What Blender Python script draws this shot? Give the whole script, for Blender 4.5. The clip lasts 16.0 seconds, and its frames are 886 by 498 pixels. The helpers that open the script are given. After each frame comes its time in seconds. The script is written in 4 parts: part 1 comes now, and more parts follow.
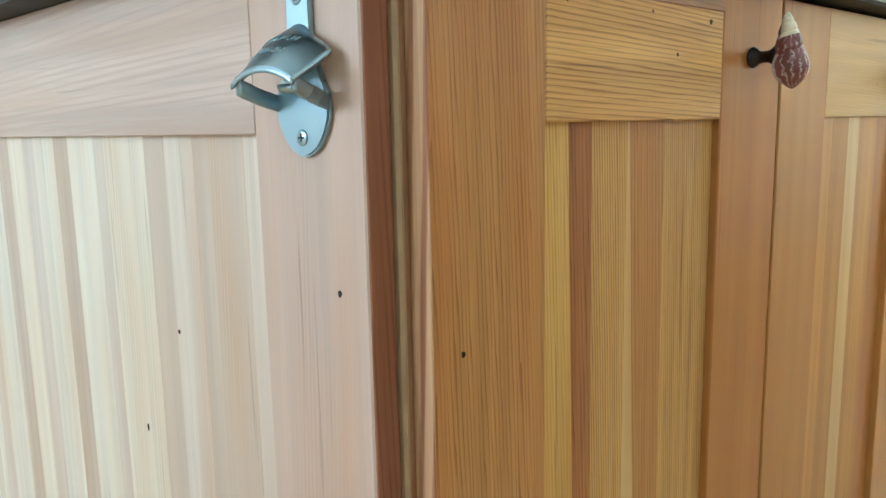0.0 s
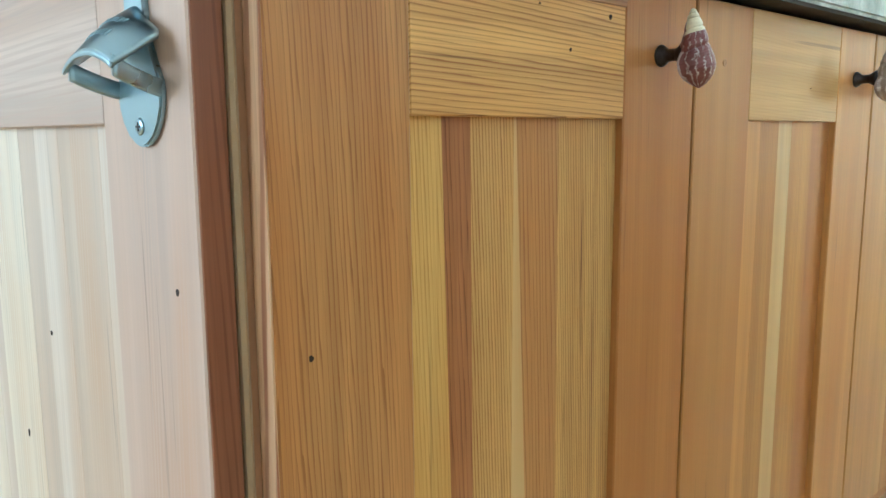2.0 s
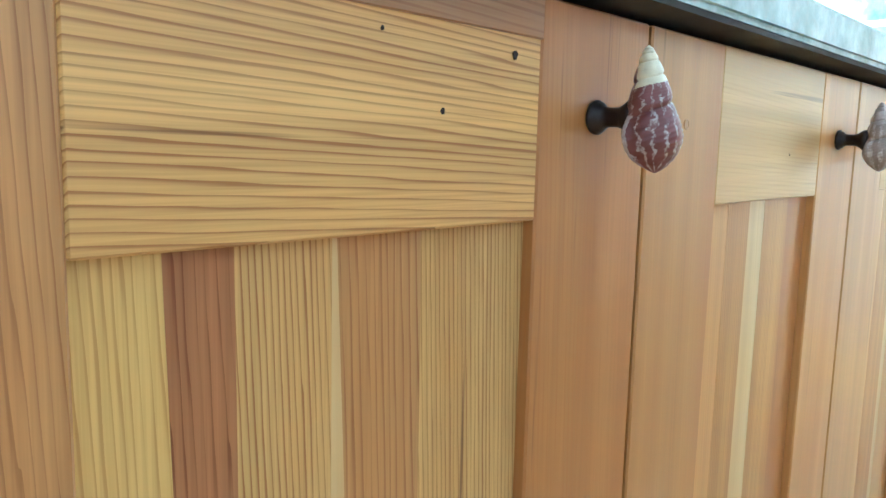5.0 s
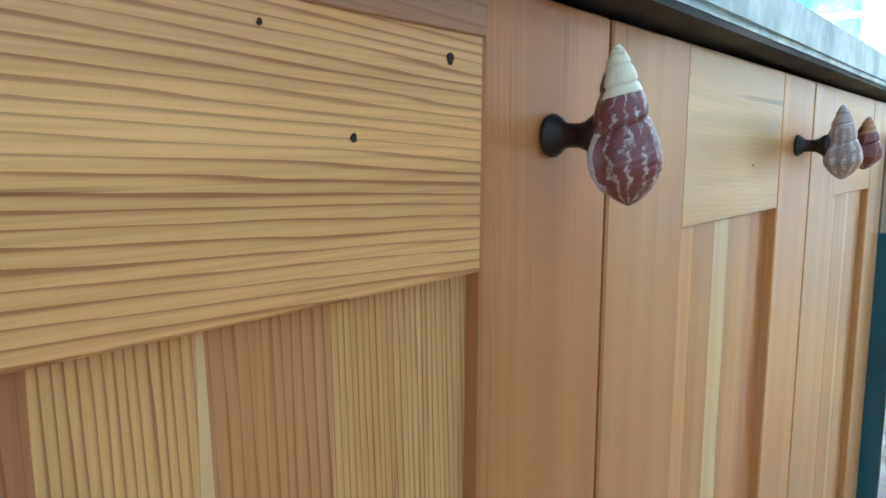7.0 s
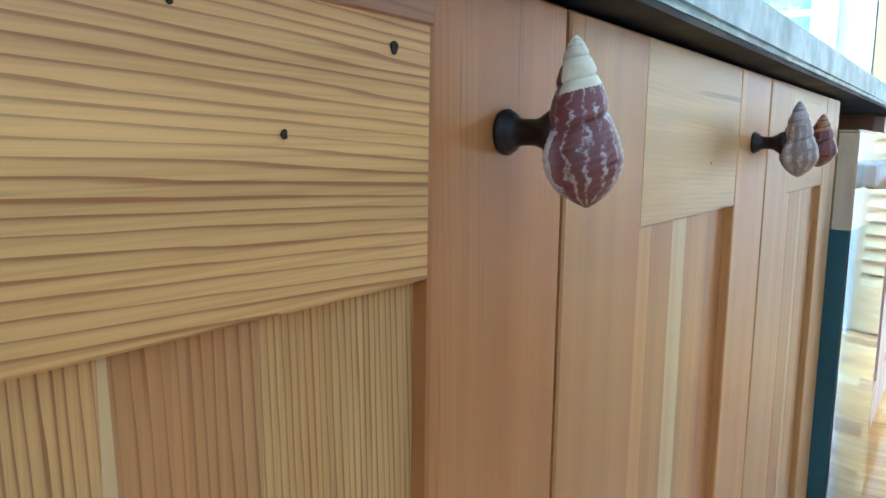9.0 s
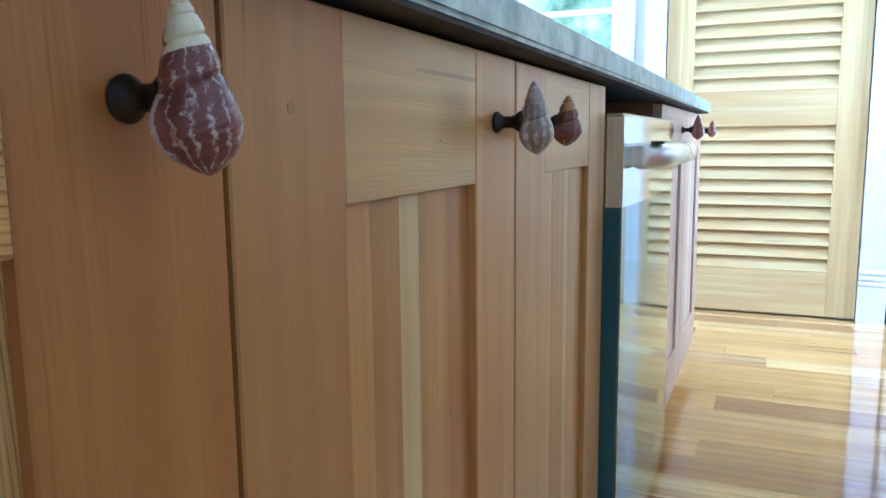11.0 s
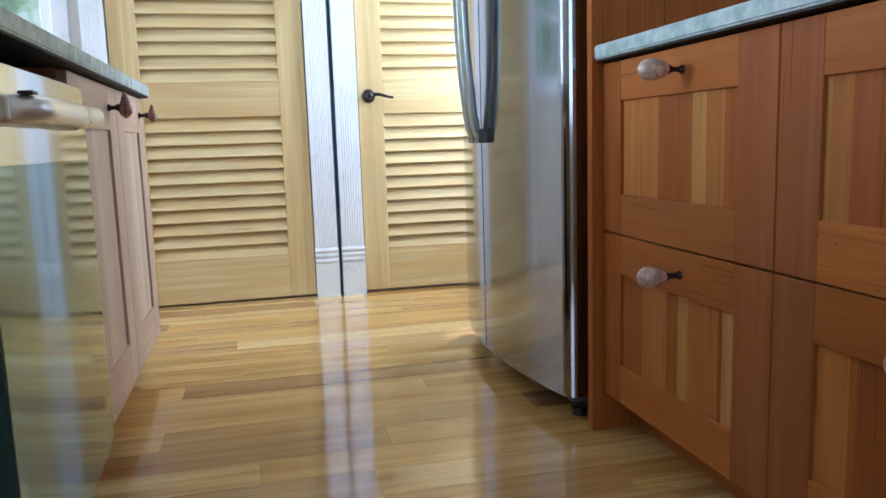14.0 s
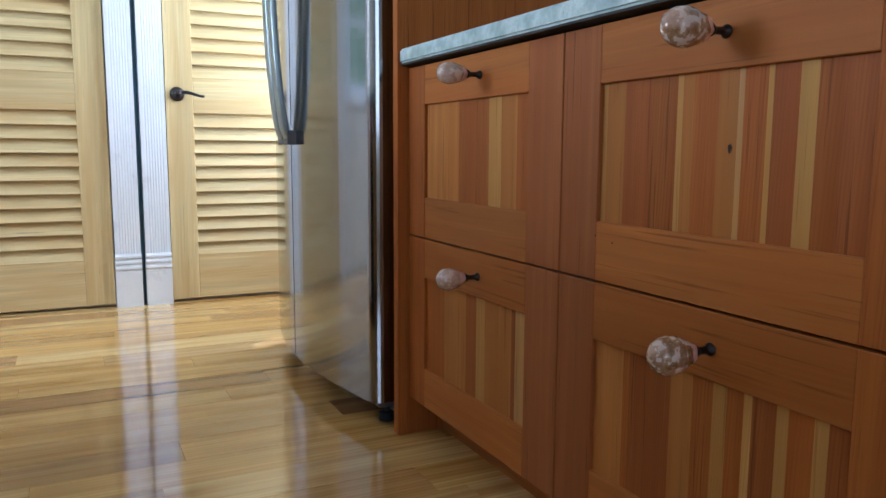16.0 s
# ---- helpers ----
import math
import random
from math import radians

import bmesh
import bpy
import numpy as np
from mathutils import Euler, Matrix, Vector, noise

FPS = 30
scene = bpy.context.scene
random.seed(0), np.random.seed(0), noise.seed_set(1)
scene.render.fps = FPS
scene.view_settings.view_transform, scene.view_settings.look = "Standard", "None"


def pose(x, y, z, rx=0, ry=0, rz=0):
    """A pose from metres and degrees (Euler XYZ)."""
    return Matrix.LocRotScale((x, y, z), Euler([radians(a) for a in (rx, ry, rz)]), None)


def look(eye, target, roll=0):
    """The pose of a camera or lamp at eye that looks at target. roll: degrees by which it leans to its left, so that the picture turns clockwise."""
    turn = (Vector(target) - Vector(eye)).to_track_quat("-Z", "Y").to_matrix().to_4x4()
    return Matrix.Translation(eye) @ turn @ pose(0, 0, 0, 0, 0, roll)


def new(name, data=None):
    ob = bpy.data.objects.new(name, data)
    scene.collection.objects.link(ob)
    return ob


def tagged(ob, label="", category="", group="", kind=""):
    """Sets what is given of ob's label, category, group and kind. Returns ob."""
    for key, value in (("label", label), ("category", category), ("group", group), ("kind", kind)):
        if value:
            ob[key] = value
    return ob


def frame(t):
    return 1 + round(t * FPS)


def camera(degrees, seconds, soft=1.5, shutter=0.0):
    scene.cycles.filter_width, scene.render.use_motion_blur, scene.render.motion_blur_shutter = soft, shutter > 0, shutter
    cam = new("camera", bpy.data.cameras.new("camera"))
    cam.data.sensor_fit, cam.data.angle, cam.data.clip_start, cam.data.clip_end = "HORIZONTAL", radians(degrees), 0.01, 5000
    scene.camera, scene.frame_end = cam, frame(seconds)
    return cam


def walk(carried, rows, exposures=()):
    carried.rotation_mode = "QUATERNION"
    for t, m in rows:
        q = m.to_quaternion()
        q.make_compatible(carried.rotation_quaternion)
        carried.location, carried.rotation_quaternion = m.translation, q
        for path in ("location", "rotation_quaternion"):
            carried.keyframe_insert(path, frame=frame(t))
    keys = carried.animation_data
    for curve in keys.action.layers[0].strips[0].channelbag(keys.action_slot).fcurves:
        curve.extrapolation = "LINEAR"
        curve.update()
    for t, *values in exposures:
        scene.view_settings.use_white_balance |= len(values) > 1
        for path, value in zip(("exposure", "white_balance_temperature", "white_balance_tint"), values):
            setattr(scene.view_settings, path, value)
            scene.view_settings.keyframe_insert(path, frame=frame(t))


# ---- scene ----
cam = camera(60.5, 16.0)
PATH = [
    (0, (0.042, -0.057, 0.756), (1.34, 1.431, 0.436), -1.1),
    (0.5, (0.075, -0.07, 0.744), (1.392, 1.401, 0.43), -0.5),
    (1, (0.092, -0.081, 0.745), (1.402, 1.403, 0.463), -0.3),
    (1.5, (0.106, -0.092, 0.747), (1.408, 1.402, 0.477), -0.4),
    (2, (0.125, -0.097, 0.744), (1.427, 1.392, 0.45), -0.4),
    (2.5, (0.162, -0.087, 0.753), (1.475, 1.389, 0.441), -0.3),
    (3, (0.21, -0.056, 0.756), (1.553, 1.4, 0.478), -0.6),
    (3.5, (0.242, -0.035, 0.773), (1.581, 1.43, 0.523), -0.4),
    (4, (0.281, -0.002, 0.784), (1.637, 1.443, 0.513), 0.7),
    (6.5, (0.401, 0.102, 0.8), (1.956, 1.334, 0.551), 0.3),
    (7, (0.415, 0.114, 0.805), (1.978, 1.333, 0.538), 0.4),
    (7.5, (0.431, 0.125, 0.807), (2.016, 1.313, 0.531), 0.1),
    (8, (0.434, 0.127, 0.809), (2.041, 1.287, 0.535), 0.4),
    (10.5, (0.459, 0.086, 0.799), (2.174, 1.062, 0.471), 0.5),
    (11, (0.484, 0.058, 0.794), (2.302, 0.84, 0.508), -0.6),
    (11.5, (0.506, 0.06, 0.779), (2.396, 0.665, 0.532), -1.0),
    (12, (0.521, 0.047, 0.766), (2.468, 0.433, 0.519), -0.7),
    (12.5, (0.529, 0.028, 0.757), (2.504, 0.216, 0.506), -0.7),
    (13, (0.533, 0.008, 0.743), (2.517, 0.023, 0.489), -1.0),
    (13.5, (0.555, -0.037, 0.72), (2.525, -0.257, 0.454), -1.0),
    (14, (0.573, -0.068, 0.708), (2.498, -0.531, 0.423), -1.8),
    (14.5, (0.577, -0.101, 0.689), (2.448, -0.741, 0.39), -1.7),
    (15, (0.578, -0.116, 0.684), (2.409, -0.865, 0.388), -1.1),
    (15.5, (0.583, -0.124, 0.679), (2.381, -0.954, 0.399), -0.2),
    (16, (0.581, -0.131, 0.682), (2.357, -1.014, 0.423), 0.3),
]
EXPOSURES = [(0.0, 1.25, 5400, 2), (2.0, 1.38, 5200, 1), (3.5, 1.72, 4700, 1), (4.2, 1.74, 4600, 1), (7.0, 1.43, 4300, 3), (8.2, 1.33, 4250, 5), (10.5, 1.1, 4300, 6), (11.0, 0.66, 4450, 8), (12.0, -0.06, 4850, 10), (13.0, -0.22, 5100, 11), (14.0, -0.25, 5500, 14), (16.0, -0.32, 5500, 14)]
walk(cam, [(t, look(eye, target, roll)) for t, eye, target, roll in PATH], EXPOSURES)

# ---- world and light ----
world = bpy.data.worlds.new("sky")
world.use_nodes = True
scene.world = world
wn = world.node_tree
sky = wn.nodes.new("ShaderNodeTexSky")
sky.sky_type, sky.sun_disc = "NISHITA", False
sky.sun_elevation, sky.sun_rotation = radians(42), radians(138)
wn.links.new(sky.outputs[0], wn.nodes["Background"].inputs[0])
wn.nodes["Background"].inputs[1].default_value = 0.12

sun = bpy.data.lights.new("sun", "SUN")
sun.energy, sun.angle, sun.color = 5.0, radians(0.5), (1, 0.95, 0.88)
sun_ob = new("sun", sun)
sun_ob.matrix_world = look((5.0, -5.5, 6.7), (0, 0, 0))


def window_light(x, y, z, wide, high, aim, watts, colour):
    """Sky light in a window's opening."""
    lamp = bpy.data.lights.new("window_light", "AREA")
    lamp.shape, lamp.size, lamp.size_y = "RECTANGLE", wide, high
    lamp.energy, lamp.color = watts, colour
    ob = new("window_light", lamp)
    ob.matrix_world = look((x, y, z), (x + aim[0], y + aim[1], z + aim[2]))
    return ob


COOL = (0.88, 0.95, 1.0)
window_light(-2.58, 1.45, 1.525, 2.2, 1.35, (1, 0, 0), 27, COOL)
# North lamp and its window are out of view, added to brighten the far doors.
window_light(3.1, 3.18, 1.5, 1.4, 1.3, (0, -1, 0), 88, COOL)
window_light(3.66, -1.45, 1.43, 0.7, 1.25, (0, 1, 0), 42, COOL)


# ---- materials ----
class Graph:
    def __init__(self, name):
        self.mat = bpy.data.materials.new(name)
        self.mat.use_nodes = True
        self.t = self.mat.node_tree
        self.bsdf = self.t.nodes["Principled BSDF"]

    def node(self, kind, **sets):
        n = self.t.nodes.new("ShaderNode" + kind)
        for k, v in sets.items():
            setattr(n, k, v)
        return n

    def link(self, a, b):
        self.t.links.new(a, b)

    def ramp(self, fac, stops):
        n = self.node("ValToRGB")
        e = n.color_ramp.elements
        while len(e) < len(stops):
            e.new(0.5)
        for el, (p, c) in zip(e, stops):
            el.position, el.color = p, (*c, 1)
        self.link(fac, n.inputs[0])
        return n.outputs[0]

    def coords(self, scale, shift=True):
        tc = self.node("TexCoord")
        out = tc.outputs["Object"]
        if shift:
            info = self.node("ObjectInfo")
            add = self.node("VectorMath", operation="MULTIPLY_ADD")
            self.link(info.outputs["Random"], add.inputs[0])
            add.inputs[1].default_value = (7.3, 5.1, 9.7)
            self.link(out, add.inputs[2])
            out = add.outputs[0]
        mp = self.node("Mapping")
        mp.inputs["Scale"].default_value = scale
        self.link(out, mp.inputs[0])
        return mp.outputs[0]

    def noise(self, vec, scale, detail=3, rough=0.55):
        n = self.node("TexNoise")
        n.inputs["Scale"].default_value, n.inputs["Detail"].default_value = scale, detail
        n.inputs["Roughness"].default_value = rough
        self.link(vec, n.inputs["Vector"])
        return n.outputs[0]

    def mix(self, fac, a, b, how="MIX"):
        n = self.node("MixRGB", blend_type=how)
        for sock, v in zip(n.inputs, (fac, a, b)):
            if isinstance(v, (int, float)):
                sock.default_value = v
            elif isinstance(v, tuple):
                sock.default_value = (*v, 1)
            else:
                self.link(v, sock)
        return n.outputs[0]

    def bump(self, height, strength, distance=0.001):
        n = self.node("Bump")
        n.inputs["Strength"].default_value, n.inputs["Distance"].default_value = strength, distance
        self.link(height, n.inputs["Height"])
        self.link(n.outputs[0], self.bsdf.inputs["Normal"])

    def set(self, **v):
        for k, x in v.items():
            self.bsdf.inputs[k.replace("_", " ")].default_value = (*x, 1) if isinstance(x, tuple) else x
        return self.mat


def mul(c, f):
    return tuple(min(1, a * f) for a in c)


def wood(name, pale, line, axis="z", gap=0.0035, wild=5.0, rough=0.4, vary=0.10, coat=0.22, clear=0.655, even=0.45, profile="SIN", gloss=0.35):
    """Planed softwood with growth lines along the axis, under a satin varnish."""
    g = Graph(name)
    keep = 0.62 if profile == "SAW" else 0.35
    k = {"x": 0, "y": 1, "z": 2}[axis]
    s = [1.0, 1.0, 1.0]
    s[k] = 0.045
    v = g.coords(s)
    w = g.node("TexWave", wave_type="BANDS", bands_direction="DIAGONAL", wave_profile=profile)
    for sock, val in (("Scale", 0.628 / gap), ("Distortion", wild), ("Detail", 2.0 if profile == "SIN" else 3.0), ("Detail Scale", 0.12 if profile == "SIN" else 0.5), ("Detail Roughness", 0.6)):
        w.inputs[sock].default_value = val
    g.link(v, w.inputs["Vector"])
    s2 = [55.0, 55.0, 55.0]
    s2[k] = 1.0
    broad = g.noise(g.coords(s2), 1.0, 3)
    s4 = [0.55 / gap] * 3
    s4[k] = 1.6
    streak = g.noise(g.coords(s4), 1.0, 3, 0.65)
    s3 = [700.0, 700.0, 700.0]
    s3[k] = 10.0
    fine = g.noise(g.coords(s3), 1.0, 2)
    both = g.mix(even, w.outputs["Fac"], g.ramp(streak, [(0.34, (0, 0, 0)), (0.68, (1, 1, 1))]))
    lines = g.ramp(both, [(0.5, (0, 0, 0)), (0.68, (0.22, 0.22, 0.22)), (0.8, (0.95, 0.95, 0.95)), (0.95, (1, 1, 1))]) if profile == "SAW" else g.ramp(both, [(0.46, (0, 0, 0)), (0.62, (0.12, 0.12, 0.12)), (0.72, (0.8, 0.8, 0.8)), (0.8, (1, 1, 1))])
    fade = g.mix(1.0, lines, g.ramp(broad, [(0.3, (keep,) * 3), (0.6, (1, 1, 1))]), "MULTIPLY")
    base = g.mix(g.ramp(broad, [(0.35, (0, 0, 0)), (0.7, (1, 1, 1))]), mul(pale, 1.06), mul(pale, 0.78))
    s5 = [17.0, 17.0, 17.0]
    s5[k] = 1.7
    cloud = g.noise(g.coords(s5), 1.0, 2)
    warm = (pale[0] * 0.84, pale[1] * 0.70, pale[2] * 0.58)
    base = g.mix(g.ramp(cloud, [(0.42, (0, 0, 0)), (0.68, (0.9, 0.9, 0.9))]), base, warm)
    s6 = [150.0, 150.0, 150.0]
    s6[k] = 3.0
    pitch = g.noise(g.coords(s6), 1.0, 3, 0.6)
    col = g.mix(fade, base, line)
    col = g.mix(g.ramp(fine, [(0.35, (0.24, 0.24, 0.24)), (0.6, (0, 0, 0))]), col, mul(line, 0.9))
    col = g.mix(g.ramp(pitch, [(clear, (0, 0, 0)), (clear + 0.075, (0.8, 0.8, 0.8))]), col, mul(line, 0.55))
    info = g.node("ObjectInfo")
    hsv = g.node("HueSaturation")
    mr = g.node("MapRange")
    mr.inputs[3].default_value, mr.inputs[4].default_value = 1 - vary, 1 + vary
    g.link(info.outputs["Random"], mr.inputs[0])
    g.link(mr.outputs[0], hsv.inputs["Value"])
    g.link(col, hsv.inputs["Color"])
    g.link(hsv.outputs[0], g.bsdf.inputs["Base Color"])
    g.bump(fine, 0.10, 0.0003)
    return g.set(Roughness=rough, Specular_IOR_Level=gloss, Coat_Weight=coat, Coat_Roughness=0.28)


ORANGE = wood("fir_orange", (0.55, 0.29, 0.10), (0.28, 0.115, 0.032), "z", 0.0036, 7, clear=0.72, even=0.28, profile="SAW")
HONEY_X = wood("fir_honey_rail", (0.80, 0.50, 0.165), (0.35, 0.15, 0.036), "x", 0.0040, 5, vary=0.02, even=0.2, profile="SAW")
RUST_X = wood("fir_rust_rail", (0.48, 0.265, 0.12), (0.31, 0.14, 0.06), "x", 0.004, 5)
TAN_X = wood("fir_tan_rail", (0.68, 0.435, 0.155), (0.59, 0.345, 0.11), "x", 0.0034, 4)
YELLOW = wood("fir_yellow", (0.68, 0.45, 0.14), (0.44, 0.23, 0.055), "z", 0.0034, 5, even=0.3, profile="SAW")
STRAW = wood("fir_straw", (0.72, 0.455, 0.155), (0.31, 0.13, 0.034), "z", 0.0030, 4, even=0.2, profile="SAW")
SAND = wood("fir_sand", (0.61, 0.325, 0.09), (0.45, 0.205, 0.05), "z", 0.0034, 5)
WINE = wood("fir_wine", (0.43, 0.19, 0.07), (0.20, 0.065, 0.024), "z", 0.0042, 8, even=0.35, profile="SAW")
BROWN = wood("fir_brown", (0.57, 0.295, 0.092), (0.51, 0.25, 0.072), "z", 0.004, 4)
CHESTNUT = wood("fir_chestnut", (0.45, 0.205, 0.058), (0.39, 0.165, 0.043), "z", 0.004, 4)
EDGE_DARK = wood("fir_dark_edge", (0.32, 0.13, 0.065), (0.19, 0.066, 0.032), "z", 0.006, 9)
EDGE = wood("sapwood_edge", (0.84, 0.60, 0.37), (0.36, 0.15, 0.075), "z", 0.013, 18, clear=0.8)
FAWN = wood("fir_fawn", (0.64, 0.39, 0.14), (0.57, 0.325, 0.105), "z", 0.004, 4)
ROSE = wood("fir_rose", (0.62, 0.345, 0.125), (0.56, 0.30, 0.10), "z", 0.004, 4)
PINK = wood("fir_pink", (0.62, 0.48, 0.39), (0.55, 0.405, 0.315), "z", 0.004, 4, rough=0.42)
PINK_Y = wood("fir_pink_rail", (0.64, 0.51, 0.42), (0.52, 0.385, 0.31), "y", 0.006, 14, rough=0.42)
PINK_X = wood("fir_pink_crossrail", (0.63, 0.47, 0.38), (0.56, 0.39, 0.3), "x", 0.004, 4, rough=0.42)
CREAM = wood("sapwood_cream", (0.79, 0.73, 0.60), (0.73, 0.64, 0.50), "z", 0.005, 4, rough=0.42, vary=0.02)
SAP = wood("sapwood_yellow", (0.72, 0.55, 0.27), (0.64, 0.45, 0.2), "z", 0.005, 6)
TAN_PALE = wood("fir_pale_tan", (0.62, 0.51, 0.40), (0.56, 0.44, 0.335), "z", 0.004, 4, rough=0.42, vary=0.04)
TOFFEE = wood("fir_toffee", (0.56, 0.315, 0.115), (0.29, 0.12, 0.034), "z", 0.0042, 5, even=0.3, profile="SAW")
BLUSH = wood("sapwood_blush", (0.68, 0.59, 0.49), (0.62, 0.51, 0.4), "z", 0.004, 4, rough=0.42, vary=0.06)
RED = wood("redwood", (0.42, 0.135, 0.026), (0.32, 0.092, 0.017), "z", 0.0055, 5, rough=0.55, coat=0.0, gloss=0.2, clear=0.615)
RED_X = wood("redwood_rail", (0.46, 0.165, 0.036), (0.41, 0.14, 0.029), "x", 0.008, 11, rough=0.55, coat=0.0, gloss=0.2, clear=0.61)
AMBER = wood("redwood_amber", (0.51, 0.21, 0.05), (0.43, 0.165, 0.037), "z", 0.004, 5, rough=0.55, coat=0.0, gloss=0.2, clear=0.615)
GOLD = wood("redwood_sapwood", (0.56, 0.305, 0.086), (0.48, 0.245, 0.064), "z", 0.005, 4, rough=0.55, coat=0.0, gloss=0.2, clear=0.63)
MAROON_STILE = wood("redwood_dark_stile", (0.38, 0.13, 0.04), (0.31, 0.10, 0.03), "z", 0.005, 5, rough=0.55, coat=0.0, gloss=0.2, clear=0.63)
MAROON = wood("redwood_dark", (0.37, 0.115, 0.027), (0.29, 0.082, 0.019), "z", 0.005, 5, rough=0.55, coat=0.0, gloss=0.2, clear=0.63)
PINE = wood("pine_upright", (0.73, 0.585, 0.30), (0.65, 0.485, 0.23), "z", 0.012, 7, 0.45, 0.03, 0.1)
PINE_Y = wood("pine_level", (0.75, 0.61, 0.32), (0.67, 0.505, 0.24), "y", 0.012, 6, 0.45, 0.04, 0.1)


def plank_material():
    g = Graph("floor_plank")
    v = g.coords((1.0, 0.05, 1.0))
    w = g.node("TexWave", wave_type="BANDS", bands_direction="X")
    for sock, val in (("Scale", 22.0), ("Distortion", 9.0), ("Detail", 2.5), ("Detail Scale", 0.5)):
        w.inputs[sock].default_value = val
    g.link(v, w.inputs["Vector"])
    broad = g.noise(g.coords((26.0, 1.1, 26.0)), 1.0, 4)
    info = g.node("ObjectInfo")
    tone = g.ramp(info.outputs["Random"], [(0.0, (0.44, 0.23, 0.09)), (0.15, (0.80, 0.52, 0.18)), (0.4, (0.68, 0.40, 0.12)), (0.62, (0.88, 0.66, 0.30)), (0.8, (0.74, 0.45, 0.14)), (0.9, (0.40, 0.2, 0.09)), (1.0, (0.85, 0.61, 0.27))])
    dark = g.mix(1.0, tone, (0.62, 0.50, 0.38), "MULTIPLY")
    col = g.mix(g.ramp(broad, [(0.38, (0, 0, 0)), (0.66, (1, 1, 1))]), tone, dark)
    col = g.mix(g.ramp(w.outputs["Fac"], [(0.5, (0, 0, 0)), (1.0, (0.35, 0.35, 0.35))]), col, dark)
    g.link(col, g.bsdf.inputs["Base Color"])
    g.link(g.ramp(g.noise(g.coords((3, 3, 3), False), 1.0, 4), [(0.3, (0.05, 0.05, 0.05)), (0.75, (0.13, 0.13, 0.13))]), g.bsdf.inputs["Roughness"])
    g.bump(g.noise(g.coords((4, 7, 4), False), 1.0, 2), 0.12, 0.003)
    return g.set(Coat_Weight=0.8, Coat_Roughness=0.08)


FLOOR = plank_material()


def plain(name, colour, rough=0.5, metal=0.0, mottle=0.08, scale=14.0, bump=0.0, coat=0.0, stretch=(1, 1, 1)):
    g = Graph(name)
    n = g.noise(g.coords(stretch, False), scale, 4)
    n2 = g.noise(g.coords(stretch, False), scale * 9, 2)
    c = g.mix(g.ramp(n, [(0.3, (0, 0, 0)), (0.7, (1, 1, 1))]), mul(colour, 1 - mottle), mul(colour, 1 + mottle))
    c = g.mix(g.ramp(n2, [(0.35, (0.3, 0.3, 0.3)), (0.6, (0, 0, 0))]), c, mul(colour, 1 - mottle))
    g.link(c, g.bsdf.inputs["Base Color"])
    r = g.ramp(n, [(0.3, (rough * 0.85,) * 3), (0.7, (min(1, rough * 1.15),) * 3)])
    g.link(r, g.bsdf.inputs["Roughness"])
    if bump:
        g.bump(n2, bump, 0.001)
    return g.set(Metallic=metal, Coat_Weight=coat, Coat_Roughness=0.1)


WHITE = plain("white_gloss_paint", (0.82, 0.86, 0.91), 0.3, 0, 0.03, 9, 0.05)
WALL = plain("cream_wall_paint", (0.72, 0.70, 0.62), 0.7, 0, 0.03, 5, 0.1)
CEIL = plain("ceiling_paint", (0.82, 0.82, 0.8), 0.8, 0, 0.02, 5, 0.1)
DARK = plain("shadow_gap_black", (0.02, 0.02, 0.02), 0.7)
BRONZE = plain("oil_rubbed_bronze", (0.045, 0.04, 0.042), 0.35, 0.8, 0.3, 160, 0.2)
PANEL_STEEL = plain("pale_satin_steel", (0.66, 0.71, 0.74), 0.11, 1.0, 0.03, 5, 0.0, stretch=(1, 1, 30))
BLACK = plain("black_plastic", (0.02, 0.02, 0.022), 0.45)
NAIL = plain("old_nail_hole", (0.03, 0.015, 0.01), 0.8, 0, 0.3, 300)
STEEL = plain("stainless_steel", (0.60, 0.60, 0.61), 0.2, 1.0, 0.04, 6, 0.0, stretch=(1, 1, 40))
# Dark blue tint stands in for the bluish reflections on the dishwasher door.
MIRROR = plain("blue_tinted_stainless", (0.21, 0.33, 0.39), 0.09, 1.0, 0.03, 5, 0.0, stretch=(1, 1, 30))
FRIDGE = plain("brushed_stainless", (0.34, 0.36, 0.40), 0.12, 1.0, 0.05, 4, 0.0, stretch=(2, 2, 60))
# Brushed nickel; its blue tint paints in the sky's reflection.
CAST = plain("sky_tinted_nickel", (0.34, 0.46, 0.52), 0.30, 1.0, 0.015, 20)
HANDLE = plain("satin_handle_steel", (0.30, 0.36, 0.38), 0.33, 1.0, 0.03, 5, 0.0)
TEAL = plain("blue_edge_film", (0.03, 0.11, 0.15), 0.35)
CASE = plain("cabinet_box", (0.42, 0.22, 0.11), 0.5, 0, 0.1, 20)
BEIGE = plain("edge_bead", (0.42, 0.30, 0.17), 0.4, 0, 0.08, 30)
GREY = plain("fridge_case_grey", (0.10, 0.10, 0.11), 0.4)


def stone_material():
    g = Graph("grey_green_stone")
    a = g.noise(g.coords((1, 1, 1), False), 26, 6, 0.65)
    b = g.noise(g.coords((1, 1, 1), False), 160, 3)
    c = g.ramp(a, [(0.3, (0.24, 0.37, 0.40)), (0.5, (0.42, 0.58, 0.61)), (0.62, (0.62, 0.76, 0.79)), (0.75, (0.33, 0.48, 0.51))])
    c = g.mix(g.ramp(b, [(0.5, (0, 0, 0)), (0.72, (0.4, 0.4, 0.4))]), c, (0.5, 0.54, 0.54))
    g.link(c, g.bsdf.inputs["Base Color"])
    g.bump(b, 0.15, 0.0006)
    return g.set(Roughness=0.42)


STONE = stone_material()
